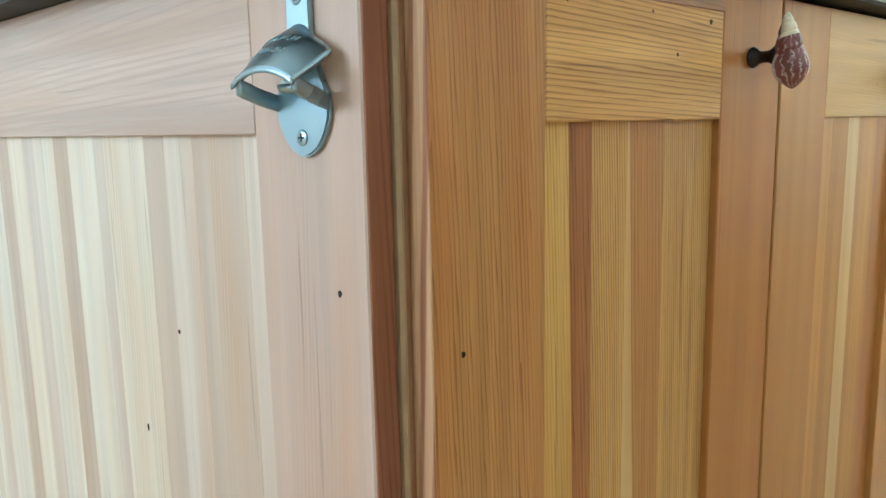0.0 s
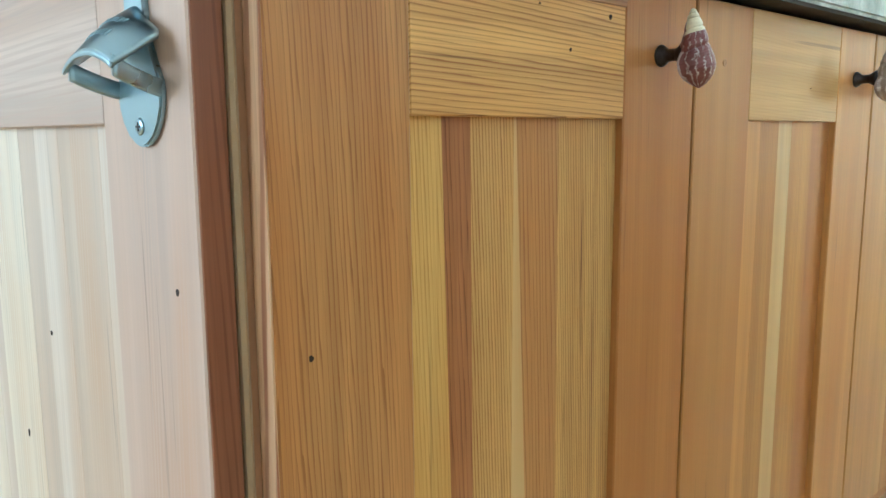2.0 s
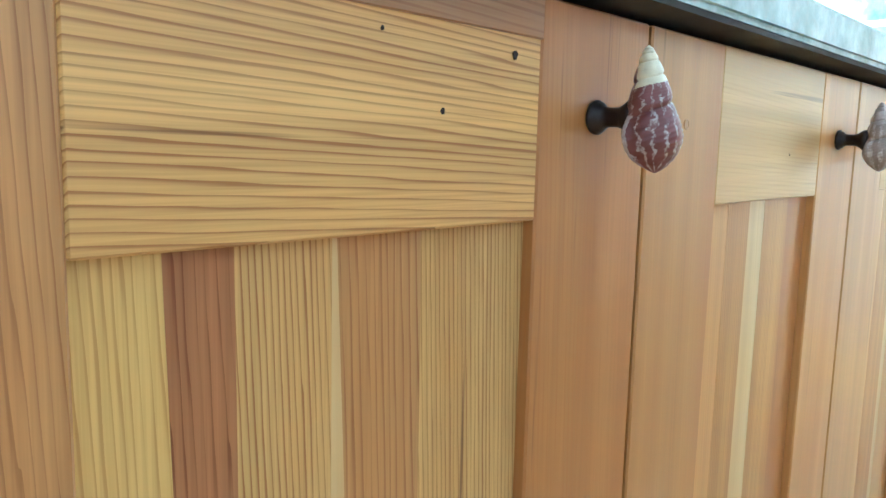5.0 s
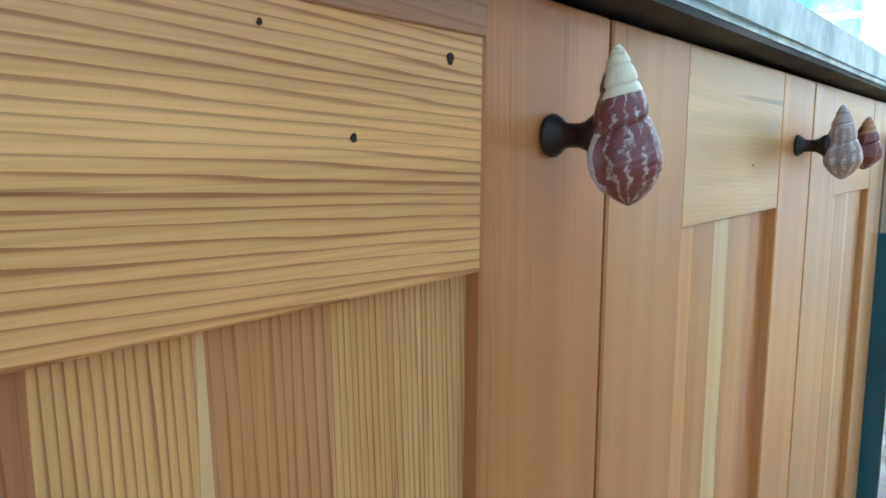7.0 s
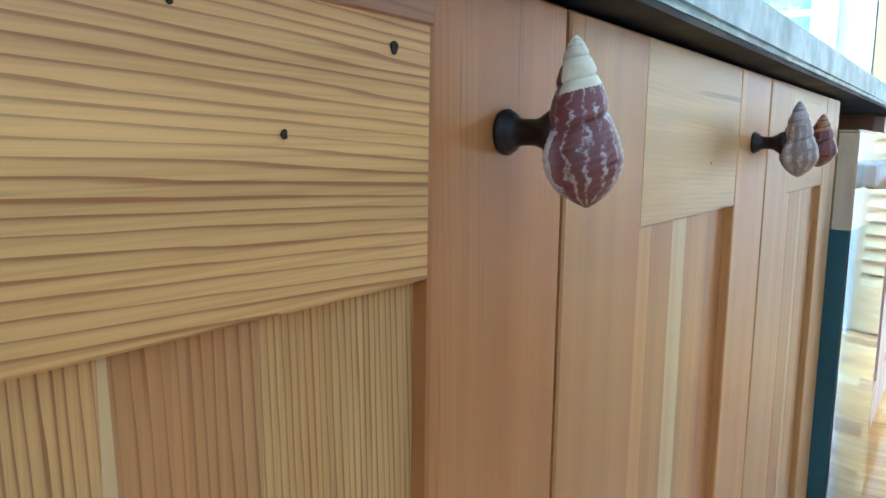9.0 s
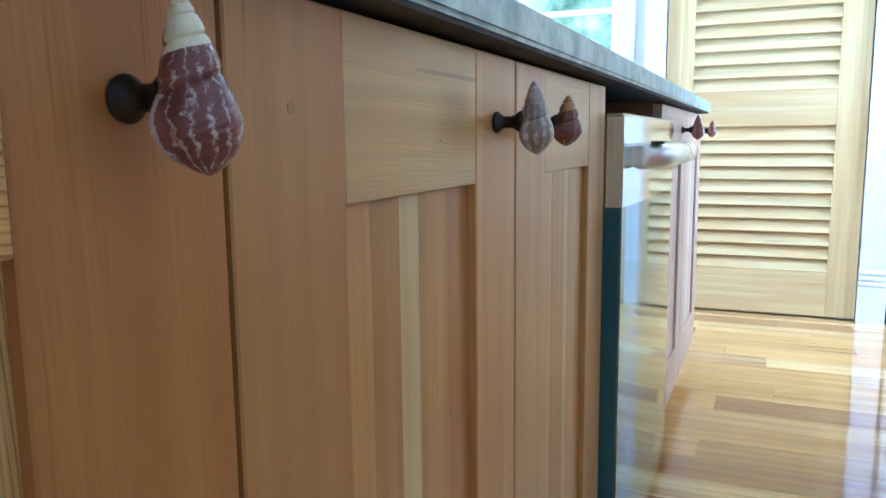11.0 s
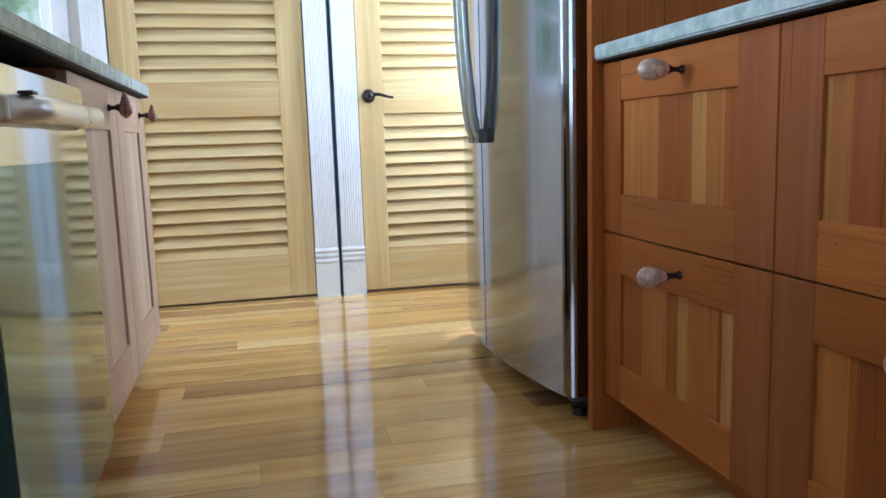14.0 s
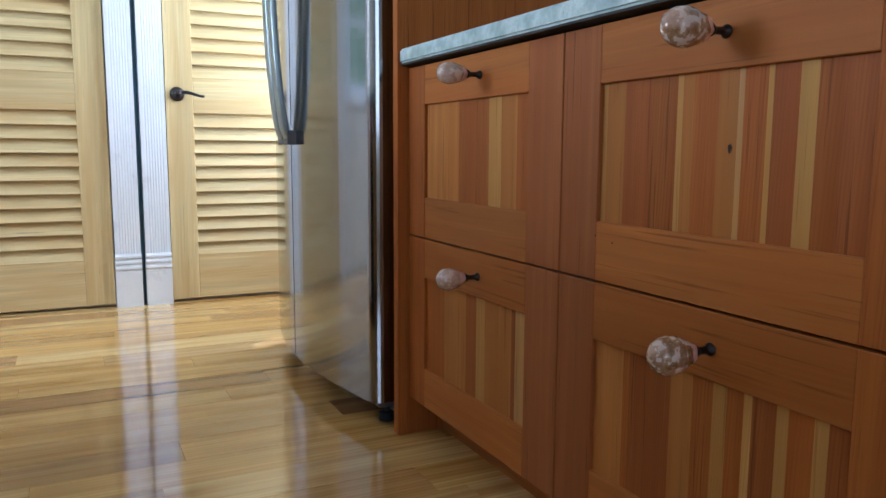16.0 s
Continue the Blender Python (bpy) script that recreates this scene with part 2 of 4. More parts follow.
SATIN = plain("satin_bar_metal", (0.86, 0.85, 0.82), 0.3, 0.7, 0.03, 8)


def shell_material(name, deep, streak, count, wild, amount):
    """Zigzag streaks across the whorls, which follow the coil."""
    g = Graph(name)
    tc = g.node("TexCoord")
    mp = g.node("Mapping")
    mp.inputs["Scale"].default_value = (1.0, 0.45, 1.0)
    g.link(tc.outputs["UV"], mp.inputs[0])
    w = g.node("TexWave", wave_type="BANDS", bands_direction="X")
    for sock, val in (("Scale", count * 0.314), ("Distortion", wild), ("Detail", 4.0), ("Detail Scale", 1.1), ("Detail Roughness", 0.7)):
        w.inputs[sock].default_value = val
    g.link(mp.outputs[0], w.inputs["Vector"])
    n = g.noise(g.coords((1, 1, 1)), 210, 4, 0.7)
    big = g.noise(g.coords((1, 1, 1)), 60, 2)
    f = g.ramp(w.outputs["Fac"], [(1 - amount, (0, 0, 0)), (min(0.995, 1.2 - amount), (1, 1, 1))])
    f = g.mix(1.0, f, g.ramp(n, [(0.42, (0.05, 0.05, 0.05)), (0.58, (1, 1, 1))]), "MULTIPLY")
    c = g.mix(f, g.mix(big, mul(deep, 0.6), mul(deep, 1.5)), streak)
    g.link(c, g.bsdf.inputs["Base Color"])
    g.bump(n, 0.2, 0.0006)
    return g.set(Roughness=0.3, Coat_Weight=0.4, Coat_Roughness=0.15)


SHELL_RED = shell_material("shell_maroon", (0.16, 0.045, 0.045), (0.52, 0.44, 0.43), 13, 9.0, 0.27)
SHELL_GREY = shell_material("shell_grey", (0.30, 0.23, 0.20), (0.58, 0.52, 0.48), 12, 3.5, 0.5)
SHELL_WINE = shell_material("shell_wine", (0.14, 0.026, 0.022), (0.32, 0.14, 0.10), 7, 2.0, 0.3)
SHELL_ROSY = shell_material("shell_rosy", (0.26, 0.10, 0.085), (0.42, 0.24, 0.2), 8, 2.5, 0.35)
SHELL_LIP = plain("shell_lip", (0.46, 0.38, 0.36), 0.25, 0, 0.25, 120, 0.15, 0.5)
SHELL_TIP = plain("shell_cream_tip", (0.80, 0.72, 0.52), 0.3, 0, 0.1, 200, 0.1, 0.4)
SHELL_AMBER = plain("shell_amber", (0.45, 0.22, 0.09), 0.3, 0, 0.2, 200, 0.1, 0.4)


def speckled_shell(name, fade):
    """Mottled glossy shell; fade draws the brown blotches towards a pale pink."""
    g = Graph(name)
    a = g.noise(g.coords((1, 1, 1)), 80, 4, 0.55)
    b = g.noise(g.coords((1, 1, 1)), 30, 2)
    d = g.noise(g.coords((1, 1, 1)), 380, 2)
    c = g.ramp(a, [(0.38, (0.24, 0.13, 0.06)), (0.49, (0.38, 0.23, 0.13)), (0.525, (0.45, 0.29, 0.2)), (0.545, (0.74, 0.62, 0.56)), (0.7, (0.80, 0.70, 0.65))])
    c = g.mix(g.ramp(b, [(0.46, (0, 0, 0)), (0.66, (0.5, 0.5, 0.5))]), c, (0.56, 0.36, 0.31))
    c = g.mix(g.ramp(d, [(0.62, (0, 0, 0)), (0.74, (0.4, 0.4, 0.4))]), c, (0.82, 0.76, 0.73))
    c = g.mix(fade, c, (0.70, 0.56, 0.52))
    g.link(c, g.bsdf.inputs["Base Color"])
    g.bump(a, 0.3, 0.0012)
    return g.set(Roughness=0.18, Coat_Weight=0.7, Coat_Roughness=0.06)


SHELL_MOTTLED = speckled_shell("shell_mottled", 0.0)
SHELL_PALE = speckled_shell("shell_pale", 0.42)
SHELL_PINK = plain("shell_pink_rim", (0.70, 0.42, 0.40), 0.3, 0, 0.2, 150, 0.2, 0.4)

g = Graph("window_glass")
GLASS = g.set(Base_Color=(1, 1, 1), Roughness=0.0, Transmission_Weight=1.0, IOR=1.1)


def backdrop_material():
    g = Graph("garden_far_off")
    a = g.noise(g.coords((1, 1, 1), False), 1.4, 5, 0.65)
    c = g.ramp(a, [(0.3, (0.05, 0.12, 0.05)), (0.5, (0.3, 0.42, 0.28)), (0.66, (0.75, 0.85, 0.8)), (0.8, (1, 1, 1))])
    g.link(c, g.bsdf.inputs["Base Color"])
    g.link(c, g.bsdf.inputs["Emission Color"])
    return g.set(Emission_Strength=1.15)


GARDEN = backdrop_material()


# ---- builders ----
def part(name, bm, material, parent=None, label="", smooth=False):
    """Links a bmesh as one mesh object, at its place in the world, under a thing or a part."""
    me = bpy.data.meshes.new(name)
    bmesh.ops.recalc_face_normals(bm, faces=bm.faces)
    bm.to_mesh(me)
    bm.free()
    for m in material if isinstance(material, (list, tuple)) else (material,):
        me.materials.append(m)
    if smooth:
        for p in me.polygons:
            p.use_smooth = True
    ob = new(name, me)
    if parent:
        ob.parent = parent
        ob.matrix_parent_inverse = ROOT.get(parent.name, Matrix())
        ROOT[ob.name] = Matrix()
    if label:
        ob["label"] = label
    return ob


ROOT = {}


def thing(name, at, label, category, group="", kind=""):
    """An Empty at the base of a thing, which holds its parts."""
    ob = new(name)
    ob.location = at
    ob.empty_display_size = 0.05
    ROOT[ob.name] = Matrix.Translation(at).inverted()
    return tagged(ob, label, category, group, kind)


def box(x0, x1, y0, y1, z0, z1, bev=0.0, seg=1, bm=None):
    b = bmesh.new()
    m = Matrix.Translation(((x0 + x1) / 2, (y0 + y1) / 2, (z0 + z1) / 2)) @ Matrix.Diagonal((abs(x1 - x0), abs(y1 - y0), abs(z1 - z0), 1))
    bmesh.ops.create_cube(b, size=1, matrix=m)
    if bev:
        bmesh.ops.bevel(b, geom=b.edges[:], offset=bev, segments=seg, affect="EDGES", profile=0.6)
    if bm is None:
        return b
    me = bpy.data.meshes.new("tmp")
    b.to_mesh(me)
    b.free()
    bm.from_mesh(me)
    bpy.data.meshes.remove(me)
    return bm


def lathe(profile, centre, axis, segs=24, warp=None):
    """A turned solid: (radius, distance along the axis) rings round the axis."""
    bm = bmesh.new()
    a = Vector(axis).normalized()
    u = a.orthogonal().normalized()
    v = a.cross(u)
    rings = []
    for r, d in profile:
        ring = []
        for i in range(segs):
            t = 2 * math.pi * i / segs
            rr = r * (warp(t, d) if warp else 1)
            ring.append(bm.verts.new(Vector(centre) + a * d + (u * math.cos(t) + v * math.sin(t)) * rr))
        rings.append(ring)
    for p, q in zip(rings, rings[1:]):
        for i in range(segs):
            bm.faces.new((p[i], p[(i + 1) % segs], q[(i + 1) % segs], q[i]))
    bm.faces.new(rings[0])
    bm.faces.new(rings[-1])
    return bm


def extrude_outline(points, to3, depth, bev=0.0):
    """A flat outline, placed by to3(u, v, w), given a thickness along w."""
    bm = bmesh.new()
    lo = [bm.verts.new(to3(u, v, 0)) for u, v in points]
    hi = [bm.verts.new(to3(u, v, depth)) for u, v in points]
    n = len(points)
    bm.faces.new(lo)
    bm.faces.new(hi)
    for i in range(n):
        bm.faces.new((lo[i], lo[(i + 1) % n], hi[(i + 1) % n], hi[i]))
    if bev:
        bmesh.ops.bevel(bm, geom=bm.edges[:], offset=bev, segments=2, affect="EDGES")
    return bm


def setting(name, bm, material, label, category):
    return tagged(part(name, bm, material), label, category, kind="structure")


# ---- the room ----
W0, E0, S0, N0, H0 = -2.6, 4.14, -1.47, 3.2, 2.5


def wall_with_openings(name, along, at, thick, a0, a1, holes, label):
    """A wall along x or y with openings (from, to, sill, head) cut through."""
    bm = bmesh.new()

    def slab(p, q, z0, z1):
        if q - p < 1e-4 or z1 - z0 < 1e-4:
            return
        if along == "x":
            box(p, q, at, at + thick, z0, z1, bm=bm)
        else:
            box(at, at + thick, p, q, z0, z1, bm=bm)

    last = a0
    for h0, h1, s, t in sorted(holes):
        slab(last, h0, 0, H0)
        slab(h0, h1, 0, s)
        slab(h0, h1, t, H0)
        last = h1
    slab(last, a1, 0, H0)
    return setting(name, bm, WALL, label, "wall")


wall_with_openings("wall_west", "y", W0 - 0.12, 0.12, S0 - 0.12, N0 + 0.12, [(0.35, 2.55, 0.85, 2.2)], "cream painted wall with tall windows")
wall_with_openings("wall_east", "y", E0, 0.12, S0 - 0.12, N0 + 0.12, [(0.72, 1.75, 0.98, 2.1)], "cream painted wall behind the louvred doors")
wall_with_openings("wall_north", "x", N0, 0.12, W0, E0, [(2.4, 3.8, 0.85, 2.15)], "cream painted wall with windows")
wall_with_openings("wall_south", "x", S0 - 0.12, 0.12, W0, E0, [(3.28, 4.04, 0.78, 2.08)], "cream painted wall behind the drawer units")
setting("ceiling", box(W0 - 0.12, E0 + 0.12, S0 - 0.12, N0 + 0.12, H0, H0 + 0.1), CEIL, "flat white painted ceiling", "ceiling")
# Unseen slab added outside to trim the sun's patch on the floor.
setting("sun_blocker", box(2.6, 5.2, S0 - 0.12 - 0.99, S0 - 0.13, 2.3, 2.38), WHITE, "unseen white slab added to cut the sun through the window", "roof")
setting("ground", box(-60, 60, -60, 60, -0.5, -0.45), plain("lawn", (0.07, 0.11, 0.04), 0.9, 0, 0.4, 1.5), "green lawn round the house", "ground")


def window(name, along, at, a0, a1, z0, z1, label):
    """A sash window in its opening: frame, meeting rail, glazing bars, sill and panes."""
    w = thing(name, ((a0 + a1) / 2, at, z0) if along == "x" else (at, (a0 + a1) / 2, z0), label, "window", kind="structure")

    def bar(nm, p, q, s, t, d=0.03, mat=WHITE):
        ob = part(nm, box(p, q, at - d, at + d, s, t, 0.003) if along == "x" else box(at - d, at + d, p, q, s, t, 0.003), mat, w)
        return ob

    for p, q, s, t in ((a0, a0 + 0.05, z0, z1), (a1 - 0.05, a1, z0, z1), (a0 + 0.05, a1 - 0.05, z0, z0 + 0.06), (a0 + 0.05, a1 - 0.05, z1 - 0.05, z1)):
        bar("window_frame", p, q, s, t)
    mid = z0 + (z1 - z0) * 0.36
    bar("glazing_bar", a0 + 0.05, a1 - 0.05, mid - 0.014, mid + 0.014, 0.014)
    bar("glazing_bar", (a0 + a1) / 2 - 0.014, (a0 + a1) / 2 + 0.014, z0 + 0.06, z1 - 0.05, 0.012)
    pane = bar("pane", a0 + 0.05, a1 - 0.05, z0 + 0.06, z1 - 0.05, 0.002, GLASS)
    pane.visible_shadow = False
    return w


window("window_1", "y", E0 + 0.05, 0.72, 1.75, 0.98, 2.1, "white painted sash window over the far counter")
window("window_2", "y", W0 - 0.06, 0.35, 2.55, 0.85, 2.2, "tall unseen white painted window added to light the far doors")
window("fill_window", "x", N0 + 0.06, 2.4, 3.8, 0.85, 2.15, "unseen white painted window added to light the far doors")
window("window_4", "x", S0 - 0.06, 3.28, 4.04, 0.78, 2.08, "unseen white painted window added to light the far doors past the refrigerator")
setting("backdrop", box(11.0, 11.1, -8, 14, -0.4, 7), GARDEN, "blurred green garden far outside the window", "garden")


# ---- framed doors and drawer fronts ----
def strips(total, count, seed):
    r = random.Random(seed)
    w = [r.uniform(0.6, 1.4) for _ in range(count)]
    s = sum(w)
    return [a * total / s for a in w]


def boards(parent, x0, x1, y0, y1, z0, z1, mats, edges=None, seed=1, low=None):
    """Upright boards side by side that make up a sunk panel. edges: where they meet at the top, low: at the bottom, where they taper."""
    if edges is None:
        edges, x = [], x0
        for w in strips(x1 - x0, len(mats), seed)[:-1]:
            x += w
            edges.append(x)
    top = [x0, *edges, x1]
    foot = [x0, *(low or edges), x1]
    for i, m in enumerate(mats):
        lift = 0.0001 * (i % 2)
        quad = [(foot[i], z0), (foot[i + 1], z0), (top[i + 1], z1), (top[i], z1)]
        part("board", extrude_outline(quad, lambda u, v, w: (u, y0 - lift + w, v), y1 - y0 + lift), m, parent)


def front(parent, name, x0, x1, z0, z1, y, out, left, right, top, bottom, mats, frame_mats, edges=None, seed=1, label="", low=None):
    """A frame-and-panel front in the plane y, facing along out (-1 or 1)."""
    th, sink = 0.02, 0.0075
    ya, yb = (y, y + th) if out < 0 else (y - th, y)
    ms, mt, mb = frame_mats
    fr = part(name, box(x0 + 0.004, x1 - 0.004, y - out * 0.0135, y - out * th, z0 + 0.004, z1 - 0.004), CASE, parent, label)
    ms = ms if isinstance(ms, (list, tuple)) else (ms, ms)
    part("stile", box(x0, x0 + left, ya, yb, z0, z1, 0.0012), ms[0], fr)
    part("stile", box(x1 - right, x1, ya, yb, z0, z1, 0.0012), ms[1], fr)
    part("rail", box(x0 + left, x1 - right, ya + 0.0003, yb - 0.0003, z1 - top, z1, 0.001), mt, fr)
    part("rail", box(x0 + left, x1 - right, ya + 0.0003, yb - 0.0003, z0, z0 + bottom, 0.001), mb, fr)
    yp = (y + sink, y + 0.0135) if out < 0 else (y - sink, y - 0.0135)
    boards(fr, x0 + left, x1 - right, min(yp), max(yp), z0 + bottom, z1 - top, mats, edges, seed, low)
    return fr


def knob_stem(parent, x, y, z, out, length=0.027, r=0.0087):
    prof = [(r, 0.0), (r * 1.06, 0.001), (r * 1.06, 0.0025), (r * 0.9, 0.0032), (r * 0.9, 0.0048), (r * 0.68, 0.0062), (r * 0.6, 0.009), (r * 0.6, length - 0.012), (r * 0.74, length - 0.009), (r * 1.05, length - 0.005), (r * 1.12, length - 0.001), (r * 0.9, length)]
    part("knob_stem", lathe(prof, (x, y, z), (0, out, 0), 20), BRONZE, parent, "oil-rubbed bronze stem", True)


def spiral_shell(parent, x, y, z, size, mats, lean=0.0, fat=1.0, label="", lip=150.0, pale=1.72):
    """An upright coiled shell, tip up: whorls that halve towards the tip, sunk seams between them, a flared lip. z is the middle of its height."""
    bm = bmesh.new()
    uv = bm.loops.layers.uv.new("coil")
    shape = [(0.0, 0.006), (0.02, 0.03), (0.06, 0.052), (0.125, 0.079), (0.2, 0.104), (0.275, 0.128), (0.38, 0.156), (0.5, 0.184), (0.6, 0.208), (0.7, 0.222), (0.76, 0.220), (0.82, 0.200), (0.88, 0.162), (0.93, 0.115), (0.97, 0.066), (1.0, 0.012)]
    tall, around = 150, 80
    a_lip = radians(lip)

    def girth(h):
        for (h0, r0), (h1, r1) in zip(shape, shape[1:]):
            if h <= h1:
                k = (h - h0) / (h1 - h0)
                k = k * k * (3 - 2 * k) * 0.4 + k * 0.6
                return r0 + (r1 - r0) * k
        return shape[-1][1]

    rings = []
    for i in range(tall + 1):
        h = (i / tall) ** 1.25
        ring = []
        for m in range(around):
            a = 2 * math.pi * m / around
            off = ((a - a_lip + math.pi) % (2 * math.pi)) - math.pi
            turn = ((a_lip - a) % (2 * math.pi)) / (2 * math.pi)
            # whorls counted up from the lip; each seam falls by one turn round the axis
            wh = -math.log2(max(h, 0.012) / 0.6) + turn - 0.08
            f = wh % 1.0
            seam = min(f, 1 - f)
            r = girth(h) * fat
            if wh > 0.02:
                fade = min(1.0, wh / 0.3)
                r *= 1 + fade * (0.13 * math.sin(math.pi * f) ** 0.6 * (0.75 + 0.5 * (1 - f)) - 0.07 * math.exp(-(seam / 0.045) ** 2) - 0.06)
            r *= 1 + 0.012 * math.sin(2 * math.pi * 11 * (a / 6.283 + math.log2(max(h, 0.05)))) * min(1, h * 3)
            low = max(0.0, min(1.0, (h - 0.5) / 0.16)) * max(0.0, min(1.0, (1.0 - h) / 0.1))
            r += fat * low * (0.06 * math.exp(-(off / 0.20) ** 2) - 0.035 * math.exp(-((off + 0.45) / 0.22) ** 2))
            hh = 0.5 - h
            v = bm.verts.new((x + size * (r * math.cos(a) + lean * hh), y + size * (r * math.sin(a) - lean * 0.6 * hh), z + size * hh))
            ring.append((v, wh, a, abs(off + 0.03) < 0.13 and low > 0.3))
        rings.append(ring)
    for p, q in zip(rings, rings[1:]):
        for m in range(around):
            n = (m + 1) % around
            f = bm.faces.new((p[m][0], p[n][0], q[n][0], q[m][0]))
            f.material_index = 2 if p[m][3] and len(mats) > 2 else 1 if p[m][1] > pale else 0
            for loop, (e, mm) in zip(f.loops, ((p[m], m), (p[n], m + 1), (q[n], m + 1), (q[m], m))):
                loop[uv].uv = (mm / around * 1.0, e[1])
    bm.faces.new([e[0] for e in rings[0]]).material_index = 1
    bm.faces.new([e[0] for e in rings[-1]])
    part("shell", bm, mats, parent, label, True)


def egg_shell(parent, x, y, z, size, spin, skin, label=""):
    """A rounded sea shell that lies along y, its narrow frilled end on the stem."""
    prof = [(0.06, 0.0), (0.15, 0.02), (0.19, 0.07), (0.21, 0.14), (0.24, 0.2), (0.28, 0.3), (0.335, 0.45), (0.35, 0.6), (0.325, 0.75), (0.25, 0.88), (0.13, 0.97), (0.03, 1.0)]
    prof = [(r * size, d * size) for r, d in prof]
    bm = lathe(prof, (x, y, z), (0, 1, 0), 28, lambda t, d: 1 + (0.10 * math.sin(5 * t + spin) if d < 0.22 * size else 0.03 * math.sin(2 * t + spin)))
    for f in bm.faces:
        f.material_index = 1 if f.calc_center_median().y < y + 0.2 * size else 0
    part("shell", bm, [skin, SHELL_PINK], parent, label, True)


def nail_hole(parent, x, y, z, r, out=-1, axis="y", tall=1.0):
    r *= 0.64
    pts = [(r * (1 + 0.25 * math.sin(3 * a + x * 40)) * math.cos(a), r * tall * math.sin(a)) for a in [2 * math.pi * i / 12 for i in range(12)]]
    if axis == "y":
        to3 = lambda u, v, w: (x + u, y + out * w, z + v)
    else:
        to3 = lambda u, v, w: (x + out * w, y + u, z + v)
    part("nail_hole", extrude_outline(pts, to3, 0.0005), NAIL, parent, "black old nail hole")


FY, TOP, LOW = 0.28, 0.866, 0.095
XE = 0.295
BACK = 0.9

# base unit at the end of the peninsula
unit = thing("base_cabinet", (0.52, 0.6, 0), "fir base cabinet with one framed plank door and shell knob", "cabinet", "base cabinets under the stone counter")
part("body", box(0.322, 0.757, 0.3005, BACK, LOW, 0.87), CASE, unit)
part("toe_kick", box(0.322, 0.757, 0.37, BACK, 0, LOW), RED_X, unit)
part("edge_bead", box(0.3165, 0.3215, 0.2965, 0.305, 0.0, 0.87, 0.002), BEIGE, unit)
door = front(unit, "door", 0.3275, 0.756, LOW, TOP, FY, -1, 0.101, 0.104, 0.109, 0.11,
             [YELLOW, WINE, STRAW, SAP, TOFFEE, STRAW], [(ORANGE, CHESTNUT), HONEY_X, RUST_X], [0.4602, 0.4868, 0.5302, 0.5325, 0.5795], low=[0.475, 0.4905, 0.5295, 0.556, 0.5835], label="framed door of mixed reclaimed fir planks")
part("rail", box(0.4285, 0.652, FY - 0.0012, FY + 0.002, 0.845, TOP, 0.0006), RUST_X, door)
part("sapwood_edge", box(0.3262, 0.3278, FY + 0.0005, FY + 0.0195, LOW, TOP, 0.0005), EDGE, door, "pale sapwood edge of the door")
knob_stem(door, 0.7015, FY, 0.81, -1)
spiral_shell(door, 0.7015, FY - 0.0335, 0.8135, 0.0635, [SHELL_RED, SHELL_TIP, SHELL_LIP], -0.10, 1.0, "maroon and white streaked cone shell, cream tip")
for x, z, r in ((0.631, 0.8355, 0.0026), (0.583, 0.8075, 0.0017), (0.548, 0.8375, 0.0012), (0.351, 0.615, 0.0024), (0.437, 0.8375, 0.0012), (0.449, 0.8365, 0.0012)):
    nail_hole(door, x, FY, z, r, tall=1.3)

# pair of doors under the sink
unit = thing("base_cabinet", (1.17, 0.6, 0), "reddish fir base cabinet with two framed plank doors", "cabinet", "base cabinets under the stone counter")
part("body", box(0.759, 1.597, 0.3005, BACK, LOW, 0.87), CASE, unit)
part("toe_kick", box(0.759, 1.597, 0.37, BACK, 0, LOW), RED_X, unit)
door = front(unit, "door", 0.760, 1.174, LOW, TOP, FY, -1, 0.101, 0.103, 0.109, 0.11,
             [BROWN, SAND, SAP, SAND, CHESTNUT], [BROWN, TAN_X, RUST_X], [0.902, 0.9425, 0.9735, 1.026], label="framed door of brown fir planks")
knob_stem(door, 1.119, FY, 0.808, -1)
spiral_shell(door, 1.122, FY - 0.035, 0.811, 0.062, [SHELL_GREY, SHELL_LIP], -0.05, 1.06, "grey and tan ribbed cone shell")
nail_hole(door, 0.997, FY, 0.793, 0.001)
part("plug", lathe([(0.0034, 0.0), (0.0034, 0.0005), (0.0028, 0.0007), (0.0026, 0.0004), (0.0005, 0.0004)], (0.809, FY, 0.8105), (0, -1, 0), 18), TOFFEE, door, "filled old nail hole")
door = front(unit, "door", 1.178, 1.595, LOW, TOP, FY, -1, 0.102, 0.103, 0.109, 0.11,
             [FAWN, SAND, SAP, FAWN, BROWN], [(ROSE, FAWN), TAN_X, RUST_X], [1.335, 1.395, 1.412, 1.455], seed=5, label="framed door of rosy fir planks")
knob_stem(door, 1.235, FY, 0.808, -1)
spiral_shell(door, 1.238, FY - 0.034, 0.811, 0.05, [SHELL_WINE, SHELL_AMBER], 0.05, 1.3, "dark wine-red shell with an amber tip")

# unit past the dishwasher
unit = thing("base_cabinet", (2.73, 0.6, 0), "rosy fir base cabinet with two narrow framed doors", "cabinet", "base cabinets under the stone counter")
part("body", box(2.213, 3.225, 0.3005, BACK, LOW, 0.87), CASE, unit)
part("toe_kick", box(2.213, 3.225, 0.37, BACK, 0, LOW), RED_X, unit)
